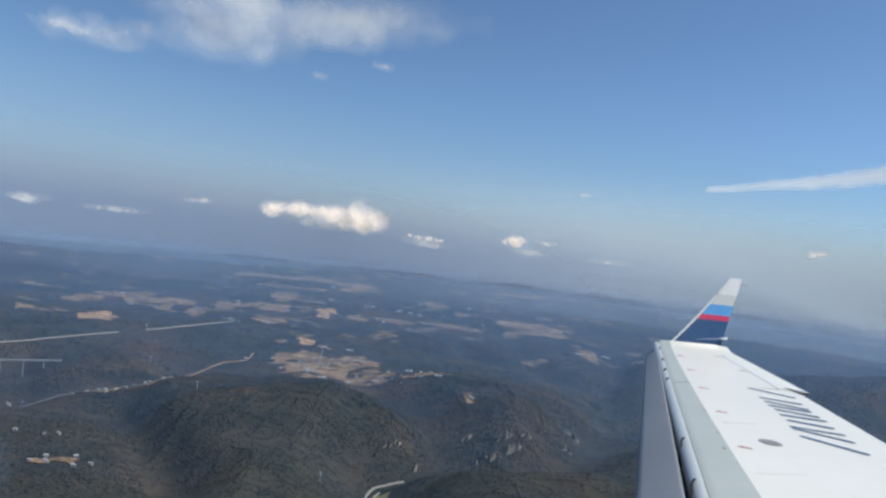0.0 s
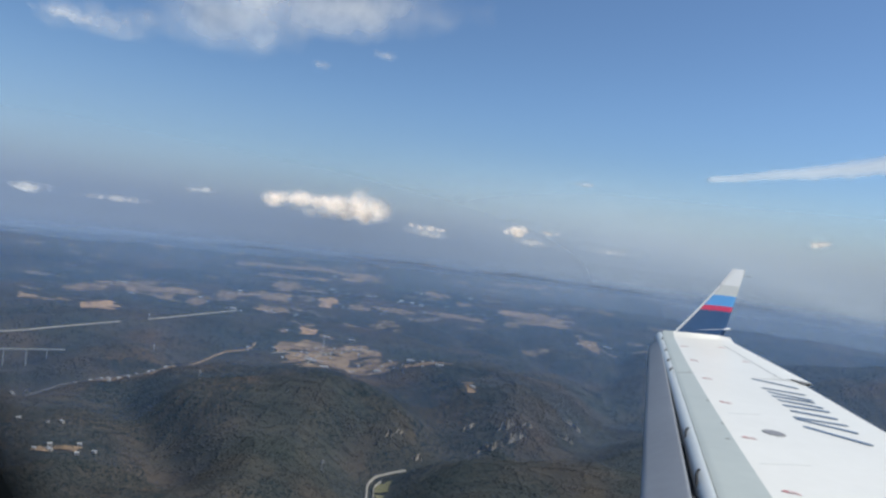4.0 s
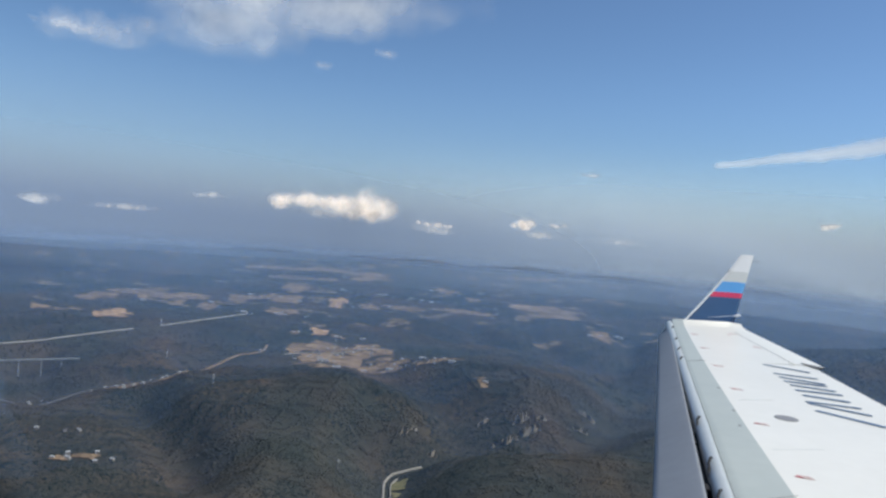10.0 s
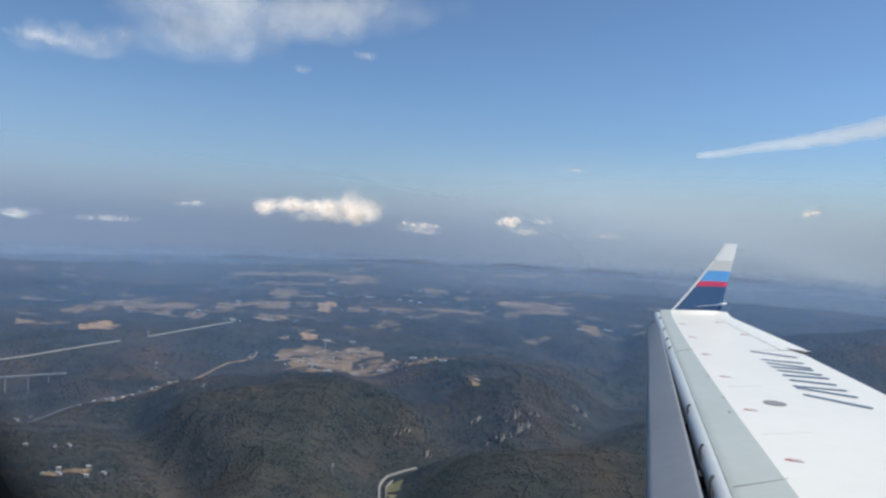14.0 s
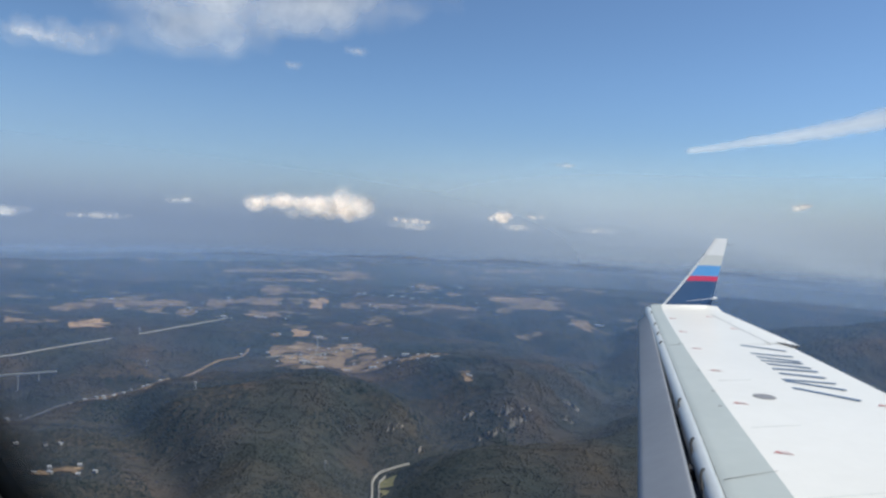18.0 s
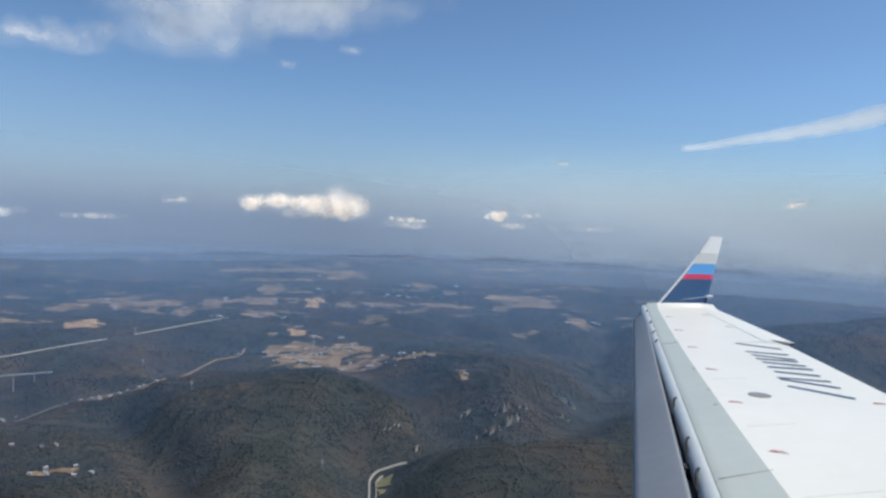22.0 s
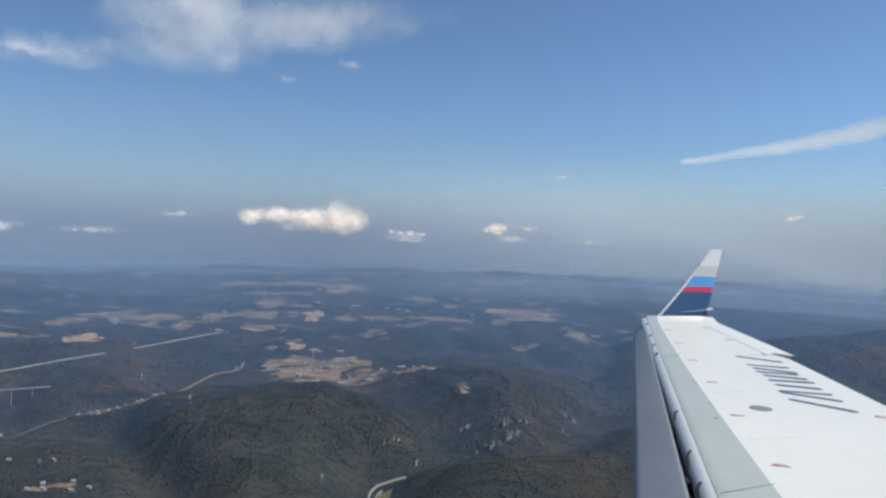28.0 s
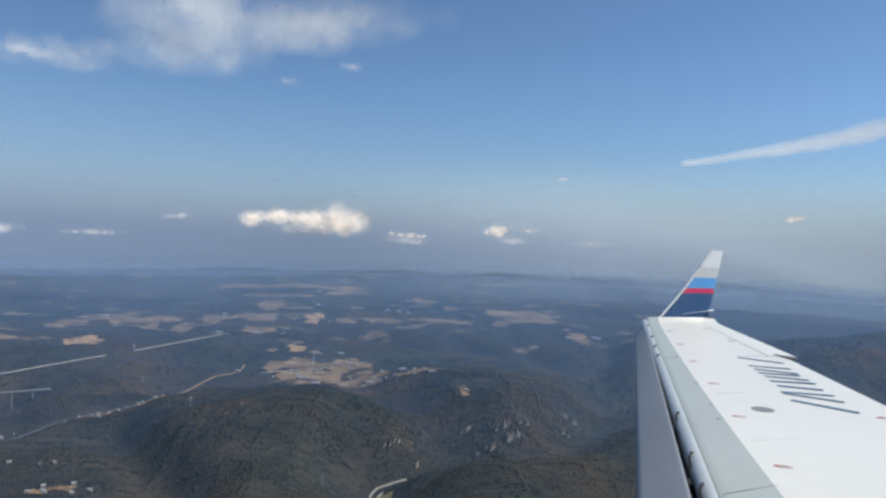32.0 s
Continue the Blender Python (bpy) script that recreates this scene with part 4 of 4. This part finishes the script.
hole = (np.abs(mid[:, 0] - 0.12) < 0.44) & (np.abs(mid[:, 2] - 0.07) < 0.44) & (mid[:, 1] > -0.9)
hull = new("fuselage", mesh_np("fuselage", sv.reshape(-1, 3), sf[~hole], M_WHITE))
hull.matrix_world = wing.matrix_world.copy()
solid = hull.modifiers.new("skin", "SOLIDIFY")
solid.thickness, solid.offset = 0.03, -1
tagged(hull, "white curved airliner fuselage side around the window", "fuselage", kind="structure")

# ---- woods: bare broadleaf crowns and dark conifers, thousands of small clumps ----
def clump(sides, profile):
    v = [(r * math.cos(2 * math.pi * (i + 0.5 * k) / sides), r * math.sin(2 * math.pi * (i + 0.5 * k) / sides), z) for k, (r, z) in enumerate(profile) for i in range(sides)]
    f = []
    for k in range(len(profile) - 1):
        for i in range(sides):
            a, b = k * sides + i, k * sides + (i + 1) % sides
            f += [(a, b, b + sides), (a, b + sides, a + sides)]
    n = len(v)
    v.append((0, 0, 1.0))
    f += [((len(profile) - 1) * sides + i, (len(profile) - 1) * sides + (i + 1) % sides, n) for i in range(sides)]
    return np.array(v), np.array(f)


def wood(name, count, seed, reach, template, wide, tall, material, keep, label):
    rng = np.random.RandomState(seed)
    a, r = np.radians(rng.uniform(-37, 35, count)), np.sqrt(rng.uniform(reach[0] ** 2, reach[1] ** 2, count))
    x, y = r * np.sin(a), r * np.cos(a)
    ok = keep(x, y)
    for cx, cy, hw, hd, turn in CLEAR:
        c, s = math.cos(turn), math.sin(turn)
        u, v = ((x - cx) * c + (y - cy) * s) / hw, (-(x - cx) * s + (y - cy) * c) / hd
        ok &= (u * u + v * v > rng.uniform(0.75, 1.1, count)) | (rng.rand(count) < 0.09)
    for line, width in WAYS:
        for px, py in line[::2]:
            ok &= (x - px) ** 2 + (y - py) ** 2 > (width * 0.8 + 2) ** 2
    x, y = x[ok], y[ok]
    n = len(x)
    grow = 1 + 0.5 * np.clip((np.hypot(x, y) - reach[0]) / (reach[1] - reach[0]), 0, 1)
    w, h, turn = rng.uniform(*wide, n) * grow, rng.uniform(*tall, n) * grow ** 0.5, rng.uniform(0, 6.3, n)
    tv, tf = template
    p = tv[None] + rng.uniform(-0.1, 0.1, (n, len(tv), 3))
    c, s = np.cos(turn)[:, None], np.sin(turn)[:, None]
    px, py = (p[..., 0] * c - p[..., 1] * s) * w[:, None], (p[..., 0] * s + p[..., 1] * c) * w[:, None]
    sx, sy = (land(x + 4, y) - land(x - 4, y)) / 8, (land(x, y + 4) - land(x, y - 4)) / 8
    ground_z = land(x, y)[:, None] + px * sx[:, None] + py * sy[:, None]
    v = np.stack([px + x[:, None], py + y[:, None], p[..., 2] * h[:, None] + ground_z - 0.15], -1).reshape(-1, 3)
    f = (tf[None] + (np.arange(n) * len(tv))[:, None, None]).reshape(-1, 3)
    return tagged(new(name, mesh_np(name, v, f, material, True)), label, "forest", kind="stuff")


def stand(x, y):
    """Where conifers are planted; the bumps also put the shade of dark slopes into their colour."""
    blocks = 0.22 * np.clip(bump(x, y, -600, 1120, 130, 110) + bump(x, y, -30, 1370, 120, 110) + bump(x, y, 260, 900, 260, 90) + bump(x, y, -320, 1090, 60, 130, 0.5) + bump(x, y, 1350, 2050, 520, 320) + bump(x, y, -900, 1330, 120, 140) + 0.8 * bump(x, y, -60, 2300, 500, 160), 0, 1)
    return fbm(x, y, 230, 3, 0.5, first=1) + 0.08 * (fbm(x, y, 60, 2, first=4) - 0.5) + blocks


BUSH, SPIRE = clump(5, [(1.0, 0.0), (0.75, 0.6)]), clump(4, [(1.0, 0.0), (0.62, 0.5)])
BARE, DARK = "leafless grey-brown broadleaf woods on the hills", "dark green conifer plantations on the hills"
wood("broadleaf_wood", 150000, 11, (740, 1550), BUSH, (1.6, 2.8), (0.12, 0.3), M_LEAFLESS, lambda x, y: stand(x, y) < 0.585, BARE)
wood("conifer_wood", 110000, 12, (740, 1550), SPIRE, (1.4, 2.4), (0.3, 0.6), M_CONIFER, lambda x, y: stand(x, y) > 0.58, DARK)
wood("far_broadleaf_wood", 70000, 13, (1520, 3200), BUSH, (2.4, 4.4), (0.4, 0.9), M_LEAFLESS, lambda x, y: stand(x, y) < 0.57, BARE)
wood("far_conifer_wood", 70000, 14, (1520, 3200), SPIRE, (2.2, 3.6), (1.2, 2.1), M_CONIFER, lambda x, y: stand(x, y) > 0.54, DARK)


# ---- cliffs in the gorge ----
def cliff(x, y, wide, tall, seed):
    """A broken curtain of rock standing out of the slope, cut by clefts."""
    n, rows = 60, 9
    k = math.hypot(x, y)
    ax, ay, bx, by = y / k, -x / k, -x / k, -y / k
    u, v = np.meshgrid(np.linspace(-1, 1, n), np.linspace(0, 1, rows), indexing="ij")
    crest = fbm(u * wide + 70 * seed, 0 * u, 4.2, 3, 0.6, ridged=True, first=seed % 6)
    high = 1.35 * tall * np.clip((crest - 0.42) * 2.4, -0.15, 1) * (1 - np.abs(u) ** 3)
    out = 5 * (fbm(u * wide + 9 * seed, v * 4, 3.0, 3, 0.6, first=(seed + 1) % 6) - 0.3) * (1 - v) + 2.5 * np.sin(u * 5 + seed)
    drop = -0.6 * u * wide
    px, py = x + ax * u * wide + bx * (out + drop), y + ay * u * wide + by * (out + drop)
    foot = land(px, py) - 1
    front = np.stack([px, py, foot + v * (high + 3)], -1)
    back = np.stack([px[:, -1] - 6 * bx, py[:, -1] - 6 * by, foot[:, -1] + high[:, -1] - 2], -1)[:, None]
    me = mesh_np("cliff", np.concatenate([front, back], 1).reshape(-1, 3), grid_faces(n, rows + 1), M_ROCK, False)
    return tagged(new("cliff", me), "pale grey rock faces breaking through the wooded slope", "cliff", group="cliffs of the gorge")


for i, (x, y, w, h) in enumerate(((111, 1256, 14, 14), (119, 1225, 16, 12), (92, 1205, 14, 10), (69, 1203, 12, 9), (-90, 1162, 7, 7), (-75, 1181, 6, 6), (45, 1269, 10, 6), (135, 1236, 12, 11), (-38, 1145, 8, 6), (229, 1316, 16, 8), (253, 1398, 18, 9), (150, 1270, 10, 8))):
    cliff(x, y, w, h, 20 + i)


# ---- houses, sheds ----
def house(roof_material, w, d, h, label, group):
    ob = new("house")
    tagged(ob, label, "house", group)
    bm = bmesh.new()
    box(bm, 0, 0, h / 2 - 1, w, d, h + 2)
    part("wall", bm, M_WALL, ob)
    bm = bmesh.new()
    e = 0.3
    v = [bm.verts.new(p) for p in ((-w / 2 - e, -d / 2 - e, h - 0.2), (w / 2 + e, -d / 2 - e, h - 0.2), (w / 2 + e, d / 2 + e, h - 0.2), (-w / 2 - e, d / 2 + e, h - 0.2), (-w / 2 - e * 0.4, 0, h + d * 0.3), (w / 2 + e * 0.4, 0, h + d * 0.3))]
    for f in ((0, 1, 5, 4), (2, 3, 4, 5), (0, 4, 3), (1, 2, 5), (3, 2, 1, 0)):
        bm.faces.new([v[i] for i in f])
    part("roof", bm, roof_material, ob)
    for k in (-0.28, 0.0, 0.28):
        bm = bmesh.new()
        box(bm, k * w, -d / 2 - 0.03, h * 0.5, w * 0.14, 0.08, h * 0.32)
        part("window", bm, M_DARK_FILL, ob)
    return ob


def put(ob, x, y, turn):
    ob.matrix_world = pose(x, y, float(land(x, y)) + 0.9, 0, 0, turn)


dark = house(M_ROOF_DARK, 4.5, 3.5, 2.3, "pale farmhouse with a dark tiled roof among fields", "village houses")
pale = house(M_ROOF_PALE, 5.5, 4, 2.2, "farm building with a pale sheet-metal roof", "farm buildings")
shed = house(M_ROOF_PALE, 18, 6, 2.6, "long white-roofed shed among the fields", "long sheds")
put(dark, -320, 1720, 20)
put(pale, -280, 1760, 10)
put(shed, -291, 1973, 5)
rng = np.random.RandomState(9)
for x, y, n, spread in ((-345, 1740, 22, 60), (-360, 1660, 10, 36), (-232, 1800, 9, 40), (-190, 1640, 8, 40), (-60, 1600, 7, 40), (-500, 893, 7, 24), (-575, 985, 3, 20), (-640, 1260, 14, 24), (-549, 1300, 4, 18), (-690, 2170, 6, 40), (-610, 2290, 6, 50), (-500, 2600, 6, 50), (-820, 2500, 5, 40), (-860, 2290, 4, 24), (44, 1444, 3, 8), (-474, 1916, 4, 20), (-742, 1185, 4, 24), (-240, 2560, 8, 80), (0, 2640, 6, 80)):
    for i in range(n):
        px, py, turn = x + rng.normal(0, spread), y + rng.normal(0, spread * 0.6), rng.uniform(-30, 60)
        put(copy_thing(dark if rng.rand() < 0.45 else pale, Matrix()), px, py, turn)
for x, y, turn in ((-378, 2910, 2), (-352, 2912, 2), (-1070, 2260, 5), (-618, 2246, 8), (-596, 2250, 8), (532, 2506, -8), (550, 2508, -8), (-357, 1939, 5), (-97, 1637, 8), (-280, 1535, 15), (-169, 1607, 12), (-705, 2178, 30), (-821, 2604, 5), (-879, 2357, 12), (-26, 1566, 0), (-340, 1655, 10)):
    put(copy_thing(shed, Matrix()), x, y, turn)


rng = np.random.RandomState(21)
for x, y, n, spread in ((-1082, 2401, 8, 110), (-704, 2560, 8, 70), (-480, 2900, 6, 70), (-191, 2878, 8, 120), (326, 2823, 6, 110), (469, 2432, 4, 40), (-100, 3189, 6, 90), (-900, 3300, 6, 160), (-1400, 3400, 6, 200), (-300, 3900, 8, 260), (300, 4000, 5, 260)):
    for i in range(n):
        px, py, turn = x + rng.normal(0, spread), y + rng.normal(0, spread * 0.5), rng.uniform(-30, 40)
        put(copy_thing((dark, pale, pale, shed)[rng.randint(4)], Matrix()), px, py, turn)


# ---- viaduct over the side glen ----
viaduct = new("viaduct")
tagged(viaduct, "long pale concrete road viaduct on tall piers across a glen", "bridge")
A, B = Vector((-935, 1300)), Vector((-785, 1394))
along = (B - A).normalized()
turn = math.atan2(along.y, along.x)
deck_z = max(float(land(*A)), float(land(*B))) + 6
viaduct.location = (*((A + B) / 2), deck_z)
span = (B - A).length
bm = bmesh.new()
box(bm, 0, 0, -0.6, span, 5, 0.8, turn)
box(bm, 0, 0, -1.8, span, 2.5, 1.2, turn)
part("deck", bm, M_CONCRETE, viaduct)
for s in (-1, 1):
    bm = bmesh.new()
    box(bm, -math.sin(turn) * 2.4 * s, math.cos(turn) * 2.4 * s, 0.3, span, 0.2, 0.6, turn)
    part("parapet", bm, M_CONCRETE, viaduct)
for k in (-0.3, -0.1, 0.12, 0.32):
    c = along * span * k
    foot = float(land(viaduct.location.x + c.x, viaduct.location.y + c.y)) - 3 - deck_z
    bm = bmesh.new()
    box(bm, c.x, c.y, (foot - 2.4) / 2, 1.6, 2.6, abs(foot + 2.4), turn)
    box(bm, c.x, c.y, -2.7, 2.2, 4.2, 0.8, turn)
    part("pier", bm, M_CONCRETE, viaduct)


# ---- power pylons ----
def pylon(h):
    ob = new("power_pylon")
    tagged(ob, "grey steel lattice power pylon standing above the trees", "pylon", "power line")
    for sx in (-1, 1):
        for sy in (-1, 1):
            tube("leg", [(sx * 1.5, sy * 1.5, -2), (sx * 0.6, sy * 0.6, h * 0.6), (sx * 0.25, sy * 0.25, h)], 0.14, M_STEEL, ob, 5)
    for k, (z, w) in enumerate(((h * 0.62, 3.6), (h * 0.77, 3.0), (h * 0.92, 2.4))):
        tube("cross_arm", [(-w, 0, z), (0, 0, z + 0.8), (w, 0, z)], 0.25, M_STEEL, ob, 5)
    for k in range(5):
        z0, z1 = h * 0.12 * k, h * 0.12 * (k + 1)
        r0, r1 = 1.5 - 0.18 * k, 1.5 - 0.18 * (k + 1)
        for s in (-1, 1):
            tube("brace", [(-r0 * s, -r0, z0), (r1 * s, -r1, z1)], 0.08, M_STEEL, ob, 4)
    return ob


first = pylon(15)
put(first, -163, 963, 20)
for x, y in ((-438, 1211), (-640, 1480), (-800, 1800)):
    put(copy_thing(first, Matrix()), x, y, 30)
